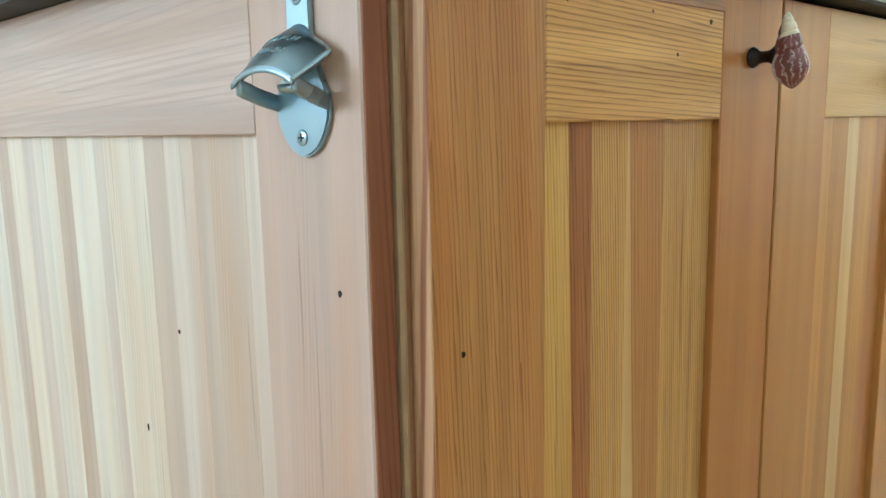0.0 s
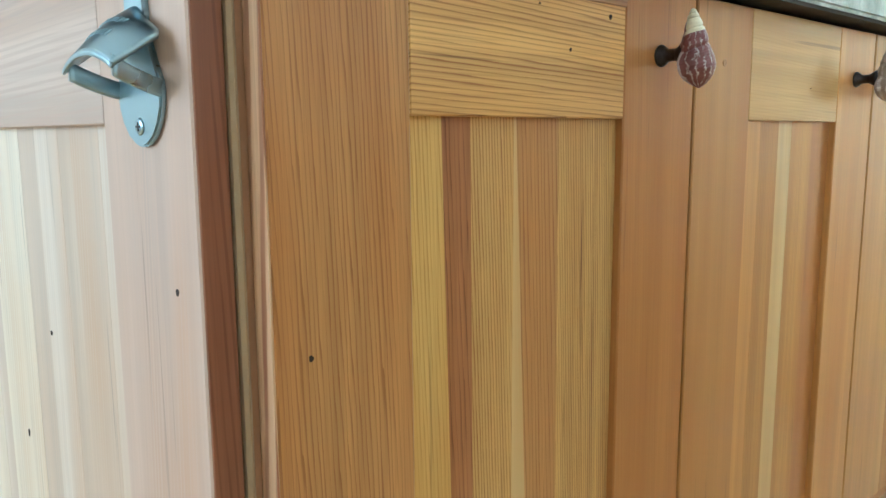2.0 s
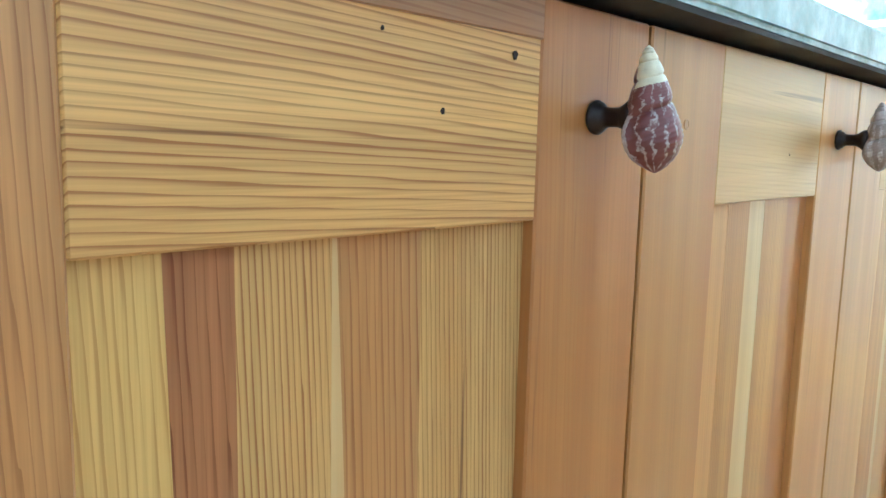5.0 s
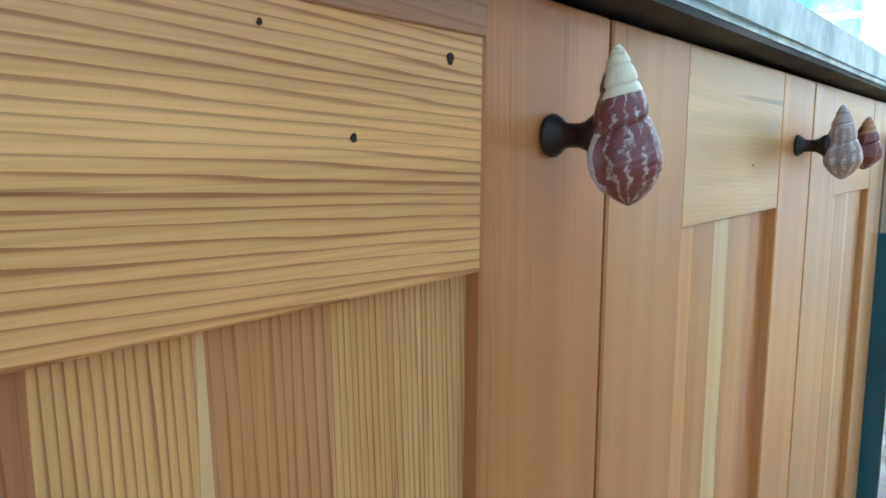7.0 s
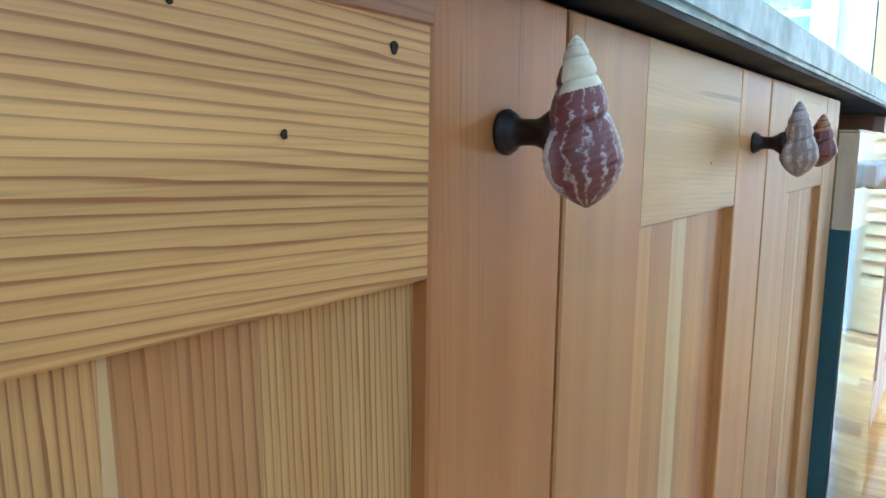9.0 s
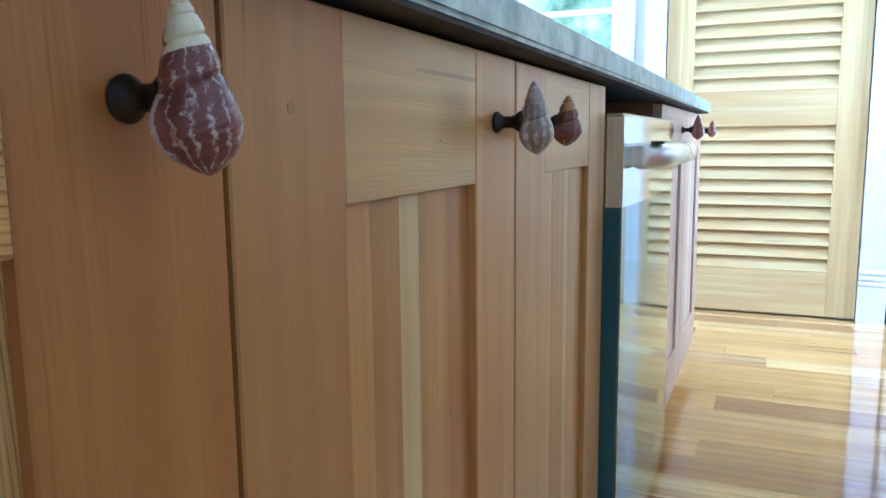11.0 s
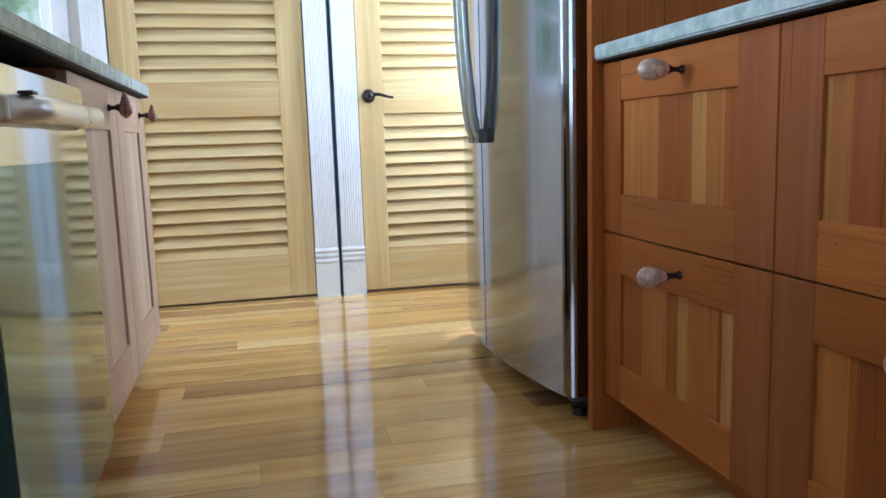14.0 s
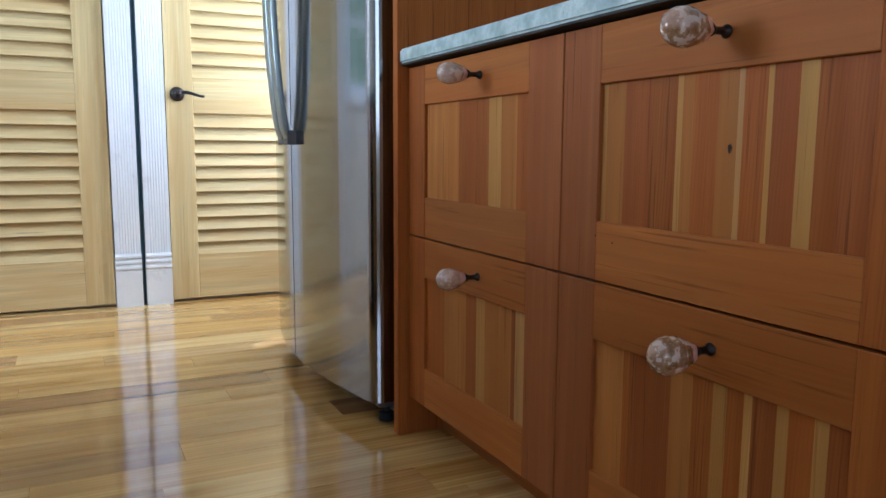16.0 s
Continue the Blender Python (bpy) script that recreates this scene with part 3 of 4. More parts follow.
for x0, x1, s in ((2.215, 2.737, 3), (2.741, 3.224, 4)):
    door = front(unit, "door", x0, x1, LOW, TOP, FY, -1, 0.1, 0.1, 0.109, 0.11, [PINK, PINK, BLUSH, PINK, PINK], [PINK, PINK_X, PINK_X], seed=s, label="framed door of pale rosy planks")
    kx = x1 - (0.105 if s == 3 else 0.078)
    knob_stem(door, kx, FY, 0.812, -1)
    spiral_shell(door, kx + 0.002, FY - 0.04, 0.818, 0.066 if s == 3 else 0.056, [SHELL_ROSY] * 2, 0, 1.1, "brown ribbed shell")

# plank end panel of the peninsula, facing away from the aisle
panel = thing("end_panel", (0.305, 1.0, 0), "pale framed plank end panel of the peninsula", "panel")
EY1 = 1.7
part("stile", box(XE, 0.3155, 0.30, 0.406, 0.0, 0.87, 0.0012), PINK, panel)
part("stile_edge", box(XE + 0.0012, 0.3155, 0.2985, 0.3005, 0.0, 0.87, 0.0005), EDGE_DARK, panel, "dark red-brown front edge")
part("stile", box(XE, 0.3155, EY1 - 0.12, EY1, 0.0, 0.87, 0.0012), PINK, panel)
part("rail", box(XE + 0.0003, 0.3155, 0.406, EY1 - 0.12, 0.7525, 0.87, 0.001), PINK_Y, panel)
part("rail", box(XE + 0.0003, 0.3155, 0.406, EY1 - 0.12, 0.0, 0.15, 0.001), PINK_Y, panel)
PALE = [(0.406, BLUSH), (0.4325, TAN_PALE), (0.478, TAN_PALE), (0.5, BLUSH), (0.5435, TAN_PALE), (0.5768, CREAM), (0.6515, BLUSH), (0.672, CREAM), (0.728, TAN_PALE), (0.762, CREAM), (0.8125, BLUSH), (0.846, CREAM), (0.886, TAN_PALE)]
rr = random.Random(8)
while PALE[-1][0] < EY1 - 0.18:
    PALE.append((PALE[-1][0] + rr.uniform(0.028, 0.06), (BLUSH, CREAM)[len(PALE) % 2]))
for i, (y, m) in enumerate(PALE):
    end = PALE[i + 1][0] if i + 1 < len(PALE) else EY1 - 0.12
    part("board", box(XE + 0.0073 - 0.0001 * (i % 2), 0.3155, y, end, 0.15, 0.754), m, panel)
nail_hole(panel, XE, 0.326, 0.656, 0.0024, -1, "x", 1.4)
nail_hole(panel, XE + 0.0071, 0.540, 0.594, 0.0022, -1, "x", 1.4)
nail_hole(panel, XE + 0.0071, 0.609, 0.494, 0.002, -1, "x", 2.6)


def bent_bar(points, wide, high, turn=0.0):
    """A flat bar with rounded edges along a row of points; wide across, high in z."""
    bm = bmesh.new()
    prev = None
    for k, p in enumerate(points):
        h = high[k] if isinstance(high, (list, tuple)) else high
        ring = []
        for q in range(12):
            t = 2 * math.pi * q / 12
            cu, cv = math.copysign(abs(math.cos(t)) ** 0.5, math.cos(t)), math.copysign(abs(math.sin(t)) ** 0.5, math.sin(t))
            ring.append(bm.verts.new(Vector(p) + Vector((wide * cu * math.sin(turn), wide * cu * math.cos(turn), h * cv))))
        if prev:
            for q in range(12):
                bm.faces.new((prev[q], prev[(q + 1) % 12], ring[(q + 1) % 12], ring[q]))
        else:
            bm.faces.new(ring)
        prev = ring
    bm.faces.new(prev)
    return bm


def bottle_opener():
    """Cast wall-mounted opener: back plate, arched hood, two arms, tooth and two screws."""
    yc = 0.350
    op = thing("bottle_opener", (XE, yc, 0.74), "brushed nickel wall-mounted bottle opener screwed to the panel", "bottle opener")
    half = [(0.007, 0.862), (0.0105, 0.857), (0.0105, 0.806), (0.012, 0.797), (0.018, 0.786), (0.0245, 0.776), (0.0255, 0.769), (0.0245, 0.761), (0.0205, 0.752), (0.0145, 0.7445), (0.008, 0.7405), (0.003, 0.739)]
    pts = [(u, v) for u, v in half] + [(-u, v) for u, v in reversed(half)]
    part("back_plate", extrude_outline(pts, lambda u, v, w: (XE - w, yc + u, v), 0.0042, 0.0012), CAST, op)

    sides = [(0.0, 0.0105, 0.0035, 0.814), (0.1, 0.0135, 0.0036, 0.8095), (0.22, 0.0255, 0.005, 0.8045), (0.33, 0.0335, 0.0065, 0.8005), (0.40, 0.0345, 0.0085, 0.7985), (0.7, 0.0325, 0.021, 0.790), (1.0, 0.030, 0.033, 0.7825)]

    def hood(s, u):
        """A point of the hood: s from the neck to the lip, u from side to side."""
        for (s0, w0, o0, z0), (s1, w1, o1, z1) in zip(sides, sides[1:]):
            if s <= s1:
                k = (s - s0) / (s1 - s0)
                w, o, z = w0 + (w1 - w0) * k, o0 + (o1 - o0) * k, z0 + (z1 - z0) * k
                break
        mo, mz = 0.0038 + 0.0302 * s, 0.8175 - 0.027 * s + 0.0025 * math.sin(math.pi * s)
        q = abs(u) ** 2.2
        return Vector((XE - mo - (o - mo) * q, yc + u * w, mz + (z - mz) * q))

    bm = bmesh.new()
    nu, nv = 24, 20
    grid = [[bm.verts.new(hood(j / nv, 2 * i / nu - 1)) for i in range(nu + 1)] for j in range(nv + 1)]
    for j in range(nv):
        for i in range(nu):
            bm.faces.new((grid[j][i], grid[j][i + 1], grid[j + 1][i + 1], grid[j + 1][i]))
    bmesh.ops.recalc_face_normals(bm, faces=bm.faces)
    bmesh.ops.solidify(bm, geom=bm.faces[:], thickness=0.0028)
    part("hood", bm, CAST, op, "arched hood with raised worn lettering", True)
    # rounded lip under the hood's front edge
    part("lip", bent_bar([hood(1.0, 2 * i / 24 - 1) + Vector((0.0008, 0, -0.0012)) for i in range(25)], 0.0009, 0.0016, math.pi / 2), CAST, op, "", True)
    # two arms from the lip's corners back to the plate
    for sgn in (-1, 1):
        row = []
        for k in range(11):
            q = k / 10
            row.append((XE - 0.0305 + 0.029 * q, yc + sgn * (0.0272 - 0.0039 * q), 0.7818 - 0.0108 * q - 0.0010 * math.sin(math.pi * q)))
        part("arm", bent_bar(row, 0.0016, [0.0058 - 0.0006 * k / 10 for k in range(11)]), CAST, op, "", True)
    # the tooth that lifts the cap, out of the plate and turned up
    part("tooth", bent_bar([(XE - 0.003, yc, 0.7795), (XE - 0.008, yc, 0.778), (XE - 0.0125, yc, 0.7785), (XE - 0.0145, yc, 0.781)], 0.0095, 0.0013), CAST, op, "", True)
    for z in (0.7505, 0.833):
        prof = [(0.0050, 0.0), (0.0050, 0.0005), (0.0043, 0.0011), (0.001, 0.0014)]
        sc = part("screw", lathe(prof, (XE - 0.0041, yc, z), (-1, 0, 0), 20), CAST, op, "cross-head screw", True)
        for a, b in ((0.0026, 0.0006), (0.0006, 0.0026)):
            part("screw_slot", box(XE - 0.0058, XE - 0.0050, yc - a, yc + a, z - b, z + b), DARK, sc)
    # worn raised writing, as plain bars
    rl = random.Random(4)
    for s, u0, u1 in ((0.42, -0.42, 0.62), (0.68, -0.35, 0.75)):
        u = u0
        while u < u1:
            c = hood(s, u)
            along = (hood(s, u + 0.02) - c).normalized()
            down = (hood(s + 0.02, u) - c).normalized()
            up = along.cross(down).normalized()
            m = Matrix((along, down, up)).transposed().to_4x4()
            m.translation = c
            long = rl.uniform(0.0016, 0.0026)
            bm = box(-0.0005, 0.0005, -long, long, -0.0006, 0.0006, 0.0003)
            bm.transform(m @ Matrix.Rotation(rl.uniform(-0.5, 0.2), 4, "Z"))
            part("raised_letter_bar", bm, CAST, op)
            u += rl.uniform(0.07, 0.11)
    return op


# the peninsula's end stands a little askew, and the opener with it
SKEW = Matrix.Translation((XE, 0.3, 0)) @ Matrix.Rotation(radians(6.5), 4, "Z") @ Matrix.Translation((-XE, -0.3, 0))
opener = bottle_opener()
for ob in (panel, opener):
    ob.matrix_basis = SKEW @ Matrix.Translation(ob.location)


def countertop(outline, inset, at, label):
    """A stone slab with eased edges over a black strip for the overhang's shade."""
    c = thing("countertop", at, label, "counter")
    part("slab", extrude_outline(outline, lambda u, v, w: (u, v, 0.8745 + w), 0.0315, 0.004), STONE, c)
    # Black layer paints the shade on the slab's underside.
    part("underlay", extrude_outline(inset, lambda u, v, w: (u, v, 0.8705 + w), 0.0040), DARK, c, "black strip standing in for the overhang's shade")


ARC = [math.pi / 2 * i / 8 for i in range(9)]
countertop([(0.262, 0.253)] + [(3.217 + 0.035 * math.sin(a), 0.288 - 0.035 * math.cos(a)) for a in ARC] + [(3.252, 1.74), (0.092, 1.74)],
           [(0.265, 0.257)] + [(3.216 + 0.032 * math.sin(a), 0.289 - 0.032 * math.cos(a)) for a in ARC] + [(3.248, 1.736), (0.097, 1.736)],
           (1.7, 1.0, 0.8705), "polished grey-green stone countertop on the peninsula")


# ---- dishwasher ----
def dishwasher():
    d = thing("dishwasher", (1.905, 0.6, 0), "stainless dishwasher with a thick bar handle, built under the counter", "dishwasher")
    f = 0.254
    part("tub", box(1.602, 2.209, 0.31, 0.88, 0.1, 0.815), BLACK, d)
    part("toe_plate", box(1.602, 2.209, 0.36, 0.38, 0.0, 0.1), BLACK, d)
    dr = part("door", box(1.6035, 2.2075, f + 0.003, 0.308, 0.115, 0.691, 0.001), TEAL, d, "dark blue-black door edge")
    # both faces bow out a little towards the middle
    bow = [(1.6035 + 0.604 * k / 24, f - 0.010 * (1 - (k / 12 - 1) ** 2)) for k in range(25)]
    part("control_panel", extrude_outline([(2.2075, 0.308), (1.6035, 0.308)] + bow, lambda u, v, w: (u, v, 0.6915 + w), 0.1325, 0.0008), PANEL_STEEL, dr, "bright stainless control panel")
    part("door_panel", extrude_outline([(2.2065, f + 0.02), (1.6045, f + 0.02)] + [(1.6045, f + 0.0006)] + [(x, y + 0.0004) for x, y in bow[1:-1]] + [(2.2065, f + 0.0006)], lambda u, v, w: (u, v, 0.118 + w), 0.5732, 0.0008), MIRROR, dr, "polished stainless door panel, tinted dark blue for its reflections")
    part("top_strip", box(1.604, 2.207, f + 0.001, 0.305, 0.8245, 0.829, 0.001), STEEL, dr)
    for k in range(9):
        x = 1.70 + 0.05 * k
        part("button", lathe([(0.006, 0.0), (0.006, 0.0008), (0.004, 0.0014)], (x, 0.28, 0.8288), (0, 0, 1), 14), GREY if k % 3 else WHITE, dr)
    bm = bmesh.new()
    prev = None
    n = 20
    for k in range(n + 1):
        s = k / n
        x = 1.665 + 0.48 * s
        y = f - 0.012 - 0.036 * min(1, math.sin(math.pi * s) * 2.6) ** 0.7
        ring = [bm.verts.new((x, y + 0.013 * math.cos(a), 0.765 + 0.019 * math.sin(a))) for a in [2 * math.pi * i / 16 for i in range(16)]]
        if prev:
            for i in range(16):
                bm.faces.new((prev[i], prev[(i + 1) % 16], ring[(i + 1) % 16], ring[i]))
        else:
            bm.faces.new(ring)
        prev = ring
    bm.faces.new(prev)
    part("handle", bm, SATIN, dr, "thick pale satin bar handle", True)
    for x in (1.668, 2.142):
        part("handle_foot", box(x - 0.014, x + 0.014, f - 0.022, f + 0.001, 0.750, 0.782, 0.004, 2), SATIN, dr)
    part("handle_cap", box(1.672, 1.700, f - 0.047, f - 0.028, 0.7835, 0.788, 0.002, 2), BRONZE, dr, "dark cap on the handle's end")


dishwasher()

# ---- drawer units across the aisle ----
RY, ROW = -0.845, 0.485
SETS = [
    (1.5945, 2.1965, 0.099, 0.085,
     [RED, AMBER, GOLD, RED, AMBER], [1.7394, 1.7941, 1.84, 1.962],
     [SAND, MAROON, AMBER, GOLD, MAROON, AMBER, RED], [1.7345, 1.748, 1.8471, 1.8814, 1.9246, 2.0234]),
    (0.968, 1.5915, 0.10, 0.092,
     [MAROON, RED, GOLD, MAROON, GOLD, RED, SAND, AMBER, RED, AMBER, GOLD, RED, MAROON, AMBER, GOLD], [1.109, 1.1385, 1.1616, 1.196, 1.204, 1.2375, 1.246, 1.2768, 1.3174, 1.3368, 1.347, 1.3957, 1.4498, 1.4887],
     [MAROON, GOLD, RED, GOLD, MAROON, GOLD, RED, GOLD, RED, AMBER, MAROON, RED, AMBER], [1.0976, 1.1158, 1.1487, 1.1653, 1.2003, 1.2129, 1.239, 1.2618, 1.2965, 1.3368, 1.421, 1.434]),
]
for n, (x0, x1, rgt, lft, up, up_at, down, down_at) in enumerate(SETS):
    unit = thing("drawer_cabinet", ((x0 + x1) / 2, -1.15, 0), "redwood cabinet with two deep framed drawers and shell knobs" if n else "narrower redwood cabinet with two deep framed drawers beside the fridge", "cabinet", "drawer units opposite the peninsula")
    part("body", box(x0, x1, S0 + 0.01, RY - 0.0205, LOW, 0.868), CASE, unit)
    part("toe_kick", box(x0, x1, S0 + 0.01, RY - 0.09, 0.0, LOW), RED_X, unit)
    for z0, z1, mats, at, tag in ((ROW + 0.002, 0.865, up, up_at, 1), (LOW, ROW - 0.002, down, down_at, 2)):
        f = front(unit, "drawer_front", x0, x1, z0, z1, RY, 1, rgt, lft, 0.085 if tag == 1 else 0.088, 0.089, mats, [(RED, MAROON_STILE) if n else (MAROON_STILE, RED), RED_X, RED_X], at, label="framed drawer front of striped redwood boards")
        kx, kz = (1.864, 0.823) if n == 0 else (1.262, 0.823)
        kz = kz if tag == 1 else 0.436
        knob_stem(f, kx, RY, kz, 1, 0.032, 0.008)
        egg_shell(f, kx, RY + 0.03, kz, 0.060 if n == 0 else 0.068, n + tag, SHELL_MOTTLED if n else SHELL_PALE, "brown and white mottled sea shell with a pink rim" if n else "pale pinkish sea shell with a pink rim")
nail = bpy.data.objects["drawer_front.002"]
nail_hole(nail, 1.2556, RY - 0.0072, 0.685, 0.004, 1, tall=2.2)
nail_hole(nail, 1.50, RY, 0.555, 0.002, 1)
nail_hole(nail, 1.46, RY, 0.548, 0.0022, 1)

countertop([(0.955, S0 + 0.003), (2.197, S0 + 0.003), (2.197, -0.822), (0.955, -0.822)], [(0.959, S0 + 0.006), (2.196, S0 + 0.006), (2.196, -0.826), (0.959, -0.826)],
           (1.58, -1.1, 0.8705), "mottled grey stone countertop over the drawers")
gable = thing("fridge_panel", (2.21, -1.1, 0), "tall orange-brown fir panel between the drawers and the fridge", "panel")
part("side_panel", box(2.1985, 2.222, S0 + 0.003, -0.84, 0.0, 2.1, 0.001), RED, gable)
part("front_edge", box(2.1975, 2.223, -0.84, -0.817, 0.0, 2.1, 0.0015), RED, gable)


# ---- refrigerator ----
def fridge():
    x0, x1, xs = 2.265, 3.215, 2.79
    fr = thing("refrigerator", ((x0 + x1) / 2, -1.1, 0), "tall stainless side-by-side refrigerator with bowed doors", "refrigerator")
    part("case", box(x0 + 0.015, x1 - 0.015, S0 + 0.02, -0.86, 0.06, 1.75, 0.004), GREY, fr)

    def face(x):
        return -0.785 + 0.055 * (1 - ((x - 2.725) / 0.46) ** 2)

    for a, b, nm in ((x0, xs - 0.004, "fridge_door"), (xs + 0.004, x1, "freezer_door")):
        pts = []
        n = 16
        r = 0.03
        for k in range(n + 1):
            x = a + (b - a) * k / n
            y = face(x)
            edge = min(x - a, b - x)
            outer = a == x0 and x - a < r
            if outer:
                q = max(0, r - edge) / r
                y -= r * (1 - math.sqrt(max(0, 1 - q * q)))
            pts.append((x, y))
        if a == x0:
            pts = [(a, pts[0][1])] + [(a + r * (1 - math.cos(t)), face(a + r) - r + r * math.sin(t)) for t in [math.pi / 2 * i / 6 for i in range(7)]] + [p for p in pts if p[0] > a + r]
        outline = [(b, -0.85)] + [(a, -0.85)] + pts[1 if a == x0 else 0:]
        dr = part(nm, extrude_outline(outline, lambda u, v, w: (u, v, 0.062 + w), 1.69), FRIDGE, fr, "bowed brushed stainless door")
        hx = xs - 0.034 if a == x0 else xs + 0.034
        bm = bmesh.new()
        prev = None
        for k in range(25):
            s = k / 24
            z = 0.70 + 0.95 * s
            yy = face(hx) + 0.012 + 0.045 * math.sin(math.pi * s) ** 0.55
            ring = [bm.verts.new((hx + 0.025 * math.copysign(abs(math.cos(t)) ** 0.5, math.cos(t)), yy + 0.010 * math.copysign(abs(math.sin(t)) ** 0.5, math.sin(t)), z)) for t in [2 * math.pi * i / 14 for i in range(14)]]
            if prev:
                for i in range(14):
                    bm.faces.new((prev[i], prev[(i + 1) % 14], ring[(i + 1) % 14], ring[i]))
            else:
                bm.faces.new(ring)
            prev = ring
        bm.faces.new(prev)
        part("handle", bm, HANDLE, dr, "long bowed bar handle", True)
        for z in (0.695, 1.62):
            part("handle_foot", box(hx - 0.026, hx + 0.026, face(hx) - 0.004, face(hx) + 0.026, z, z + 0.04, 0.004, 2), GREY, dr)
    part("grille", box(x0 + 0.03, x1 - 0.34, -0.88, -0.862, 0.005, 0.058), BLACK, fr)
    for x in (x0 + 0.05, x1 - 0.035):
        part("foot", lathe([(0.02, 0), (0.02, 0.02), (0.009, 0.024), (0.009, 0.06)], (x, -0.835, 0.0), (0, 0, 1), 16), BLACK, fr)
        part("hinge", box(x - 0.035, x + 0.03, -0.85, -0.80, 0.044, 0.0605, 0.003), GREY, fr)


fridge()


# ---- louvred doors in the far wall ----
DX = 4.115


def louvre_door(name, y0, y1, lock, label):
    """A pine louvre door in its frame: stiles, rails, slats."""
    d = thing(name, (DX + 0.015, (y0 + y1) / 2, 0.008), label, "door", kind="structure")
    a, b = DX - 0.012, DX + 0.018
    st = 0.115
    part("stile", box(a, b, y0, y0 + st, 0.012, 2.03, 0.002), PINE, d)
    part("stile", box(a, b, y1 - st, y1, 0.012, 2.03, 0.002), PINE, d)
    rails = ((0.012, 0.21), (0.835, 0.99), (1.915, 2.03))
    for p, q in rails:
        part("rail", box(a + 0.001, b, y0 + st, y1 - st, p, q, 0.002), PINE_Y, d)
    c, s = math.cos(radians(32)), math.sin(radians(32))
    for lo, hi in ((0.21, 0.835), (0.99, 1.915)):
        n = round((hi - lo) / 0.0568)
        pitch = (hi - lo) / n
        for k in range(n):
            z = lo + pitch * (k + 0.5)
            m = Matrix.Translation((DX + 0.004, (y0 + y1) / 2, z)) @ Matrix.Rotation(radians(-66), 4, "Y")
            bm = box(-0.035, 0.035, -(y1 - y0) / 2 + st - 0.004, (y1 - y0) / 2 - st + 0.004, -0.0035, 0.0035, 0.0022, 2)
            bm.transform(m)
            part("slat", bm, PINE_Y, d)
    part("backing", box(b + 0.012, b + 0.016, y0 + 0.01, y1 - 0.01, 0.012, 2.03), PINE_Y, d)
    if lock:
        rose = part("door_handle", lathe([(0.03, 0.0), (0.031, 0.004), (0.027, 0.009), (0.014, 0.013), (0.011, 0.045), (0.013, 0.05), (0.011, 0.055)], (a, y1 - 0.048, 0.916), (-1, 0, 0), 24), BRONZE, d, "dark bronze lever handle", True)
        bm = bmesh.new()
        prev = None
        for k in range(15):
            q = k / 14
            cy = y1 - 0.05 - 0.105 * q
            cz = 0.916 + 0.006 * math.sin(q * math.pi * 1.6) - 0.004 * q
            rr = 0.0095 - 0.004 * q
            ring = [bm.verts.new((a - 0.05 + 0.5 * rr * math.cos(t), cy, cz + rr * math.sin(t))) for t in [2 * math.pi * i / 10 for i in range(10)]]
            if prev:
                for i in range(10):
                    bm.faces.new((prev[i], prev[(i + 1) % 10], ring[(i + 1) % 10], ring[i]))
            else:
                bm.faces.new(ring)
            prev = ring
        bm.faces.new(prev)
        part("lever", bm, BRONZE, rose, "", True)
    return d


louvre_door("door_1", -0.303, 0.507, False, "closed pine louvre door beside the window")
louvre_door("door_2", -1.352, -0.540, True, "closed pine louvre door with a dark lever handle")


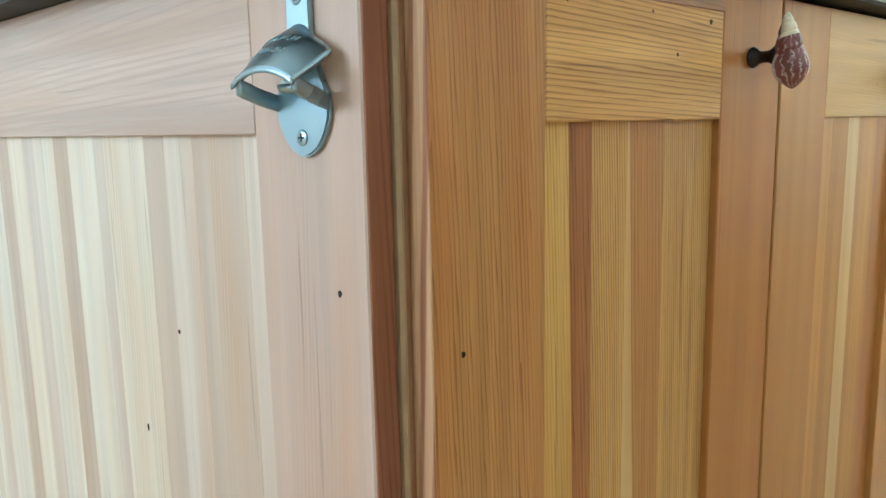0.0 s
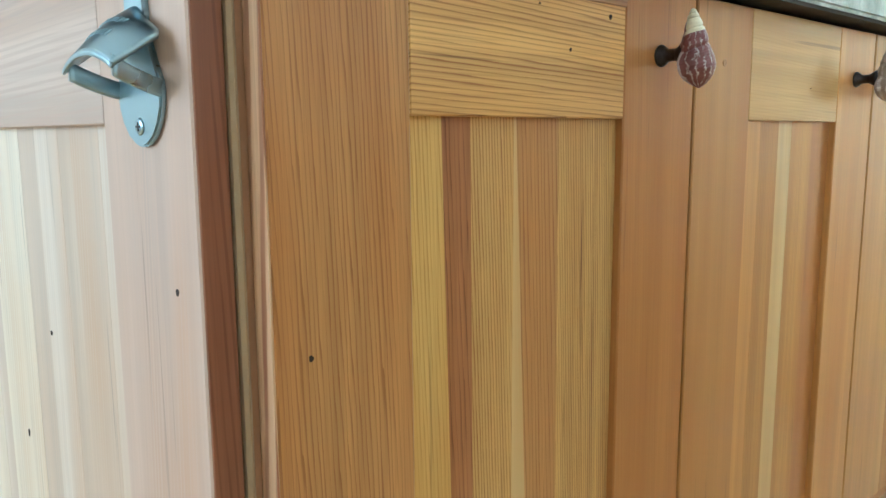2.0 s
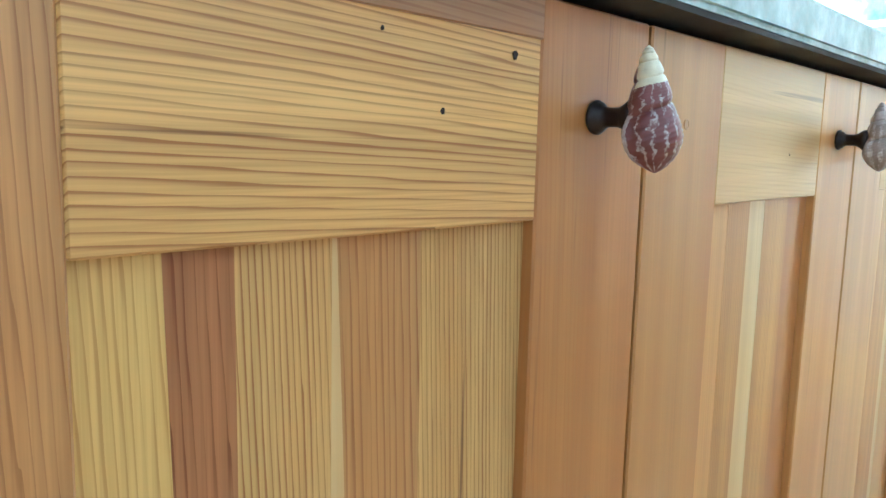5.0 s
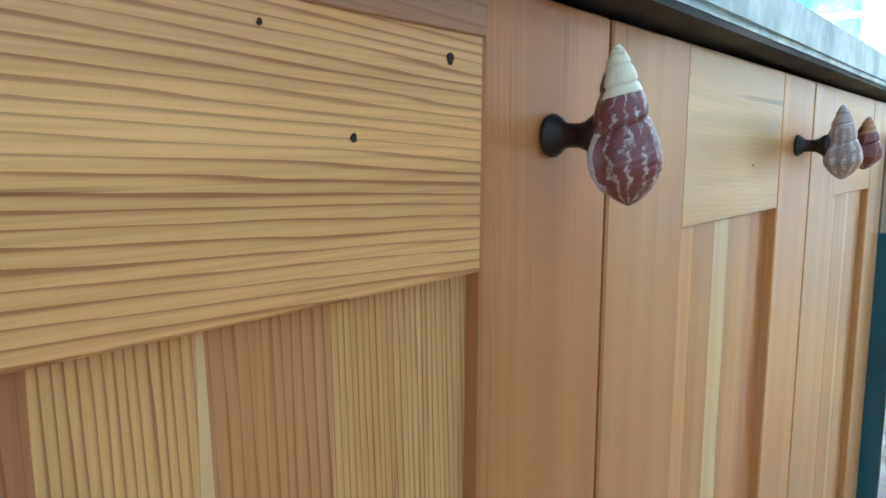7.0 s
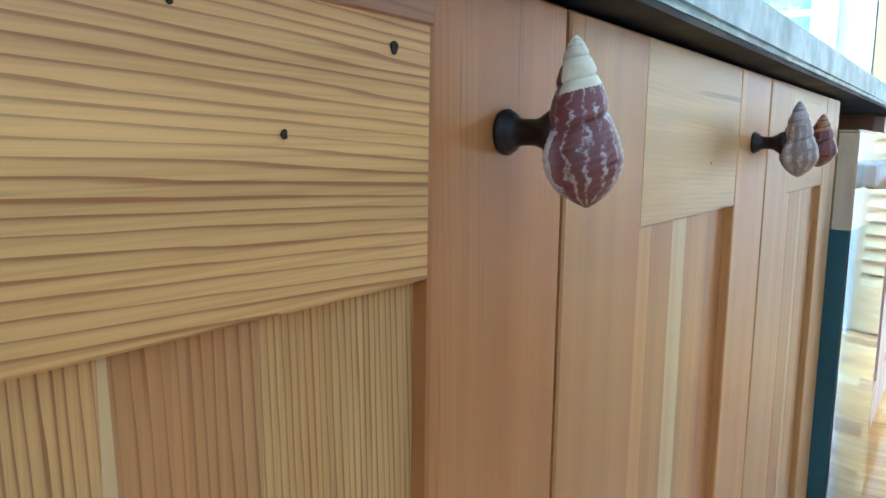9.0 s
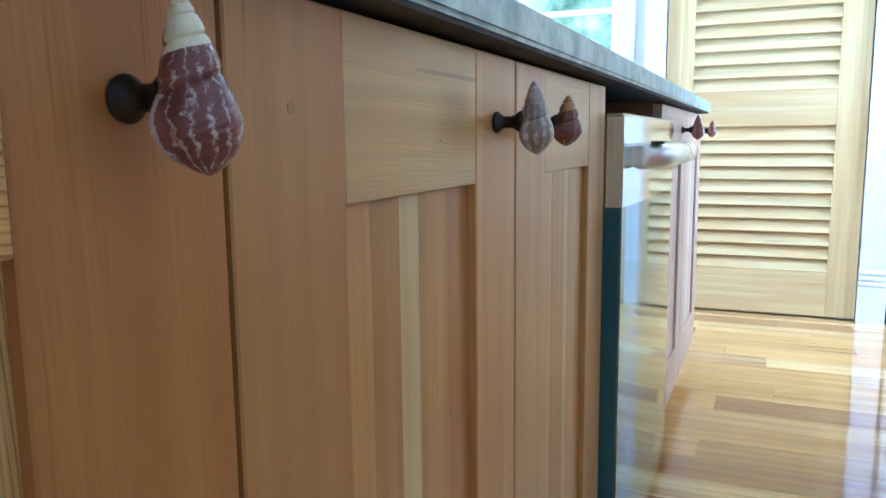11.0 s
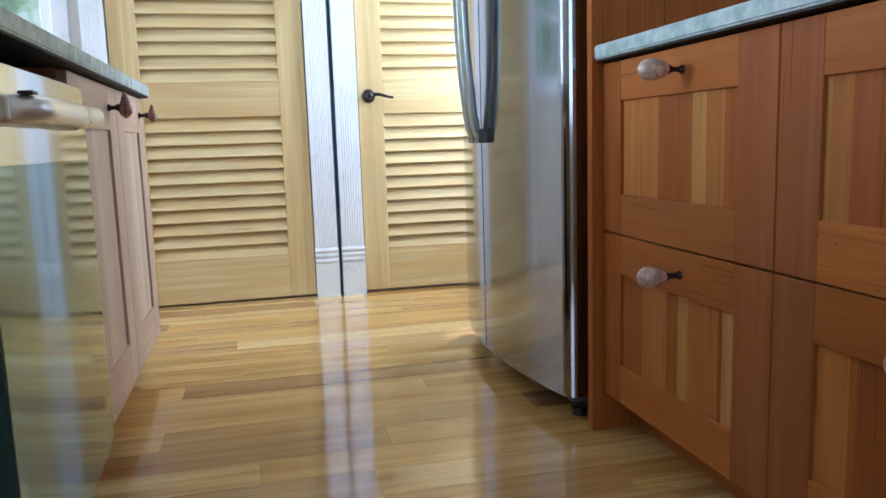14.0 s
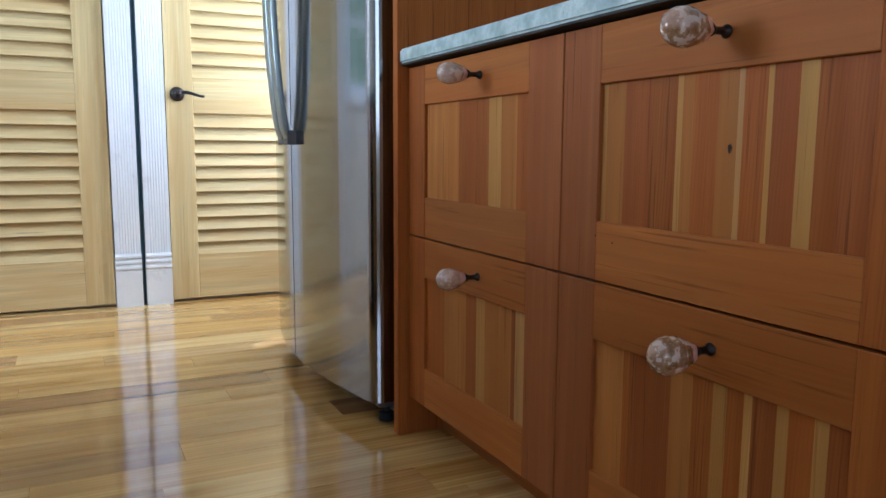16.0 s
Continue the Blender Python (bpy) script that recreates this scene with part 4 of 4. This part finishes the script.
def fluted_casing(y0, y1, label):
    """White door casing: fluted upright board on a reeded plinth block."""
    c = thing("trim", (DX, (y0 + y1) / 2, 0), label, "door casing", kind="structure")
    xf = 4.082
    n = 7
    w = y1 - y0
    pts = [(y0 + 0.002, 0.0)]
    marg = w * 0.14
    step = (w - 2 * marg) / n
    for k in range(n):
        s = y0 + marg + step * k
        pts += [(s + step * 0.15, 0.0), (s + step * 0.32, 0.0016), (s + step * 0.68, 0.0016), (s + step * 0.85, 0.0)]
    pts += [(y1 - 0.002, 0.0), (y1 - 0.002, DX + 0.02 - xf), (y0 + 0.002, DX + 0.02 - xf)]
    part("fluted_board", extrude_outline(pts, lambda u, v, q: (xf + v, u, 0.2292 + q), 1.86), WHITE, c)
    prof = [(-0.006, 0.0), (-0.006, 0.150)]
    for k in range(3):
        z = 0.154 + 0.024 * k
        prof += [(-0.006, z), (-0.0025, z + 0.003), (-0.0025, z + 0.007), (-0.009, z + 0.011), (-0.009, z + 0.019), (-0.006, z + 0.022)]
    prof += [(-0.004, 0.229), (DX + 0.02 - xf, 0.229), (DX + 0.02 - xf, 0.0)]
    part("plinth_block", extrude_outline(prof, lambda u, v, q: (xf + u, y0 + q, v), w), WHITE, c)


fluted_casing(-0.413, -0.3065, "white fluted door casing on a reeded plinth block")
fluted_casing(-0.536, -0.429, "white fluted door casing on a reeded plinth block")
fluted_casing(0.511, 0.607, "white fluted door casing by the window")
setting("trim_gap", box(DX, DX + 0.02, -0.4288, -0.4132, 0, 2.1), TEAL, "dark joint between two door casings", "trim")
bm = box(E0 - 0.03, E0 - 0.001, 0.655, 0.72, 0.93, 2.17, 0.003)
box(E0 - 0.03, E0 - 0.001, 1.75, 1.815, 0.93, 2.17, 0.003, bm=bm)
box(E0 - 0.03, E0 - 0.001, 0.72, 1.75, 2.1, 2.17, 0.003, bm=bm)
box(E0 - 0.04, E0 - 0.001, 0.64, 1.83, 0.93, 0.979, 0.003, bm=bm)
setting("window_casing", bm, WHITE, "white painted casing round the window", "trim")

# ---- floor ----
subfloor = setting("floor", box(W0 - 0.12, E0 + 0.12, S0 - 0.12, N0 + 0.12, -0.05, -0.012), DARK, "glossy mixed-tone hardwood plank floor", "floor")
BW = 0.125
rf = random.Random(21)
rest = bmesh.new()
row = 0
x = E0
while x > W0:
    xa = max(W0, x - BW)
    y = S0 - rf.uniform(0, 0.9)
    while y < N0:
        yb = min(N0, y + rf.uniform(0.55, 1.35))
        ya = max(y, S0)
        if yb - ya > 0.02:
            near = x > 0.9 and ya < 0.45
            b = box(xa + 0.0001, x - 0.0001, ya + 0.0001, yb - 0.0001, -0.012, 0.0, 0.0004)
            if near:
                part("plank", b, FLOOR, subfloor)
            else:
                me = bpy.data.meshes.new("tmp")
                b.to_mesh(me)
                b.free()
                rest.from_mesh(me)
                bpy.data.meshes.remove(me)
        y = yb
    x = xa
far = part("planks", rest, FLOOR, subfloor, "planks further off in the room")
far["kind"] = "stuff"
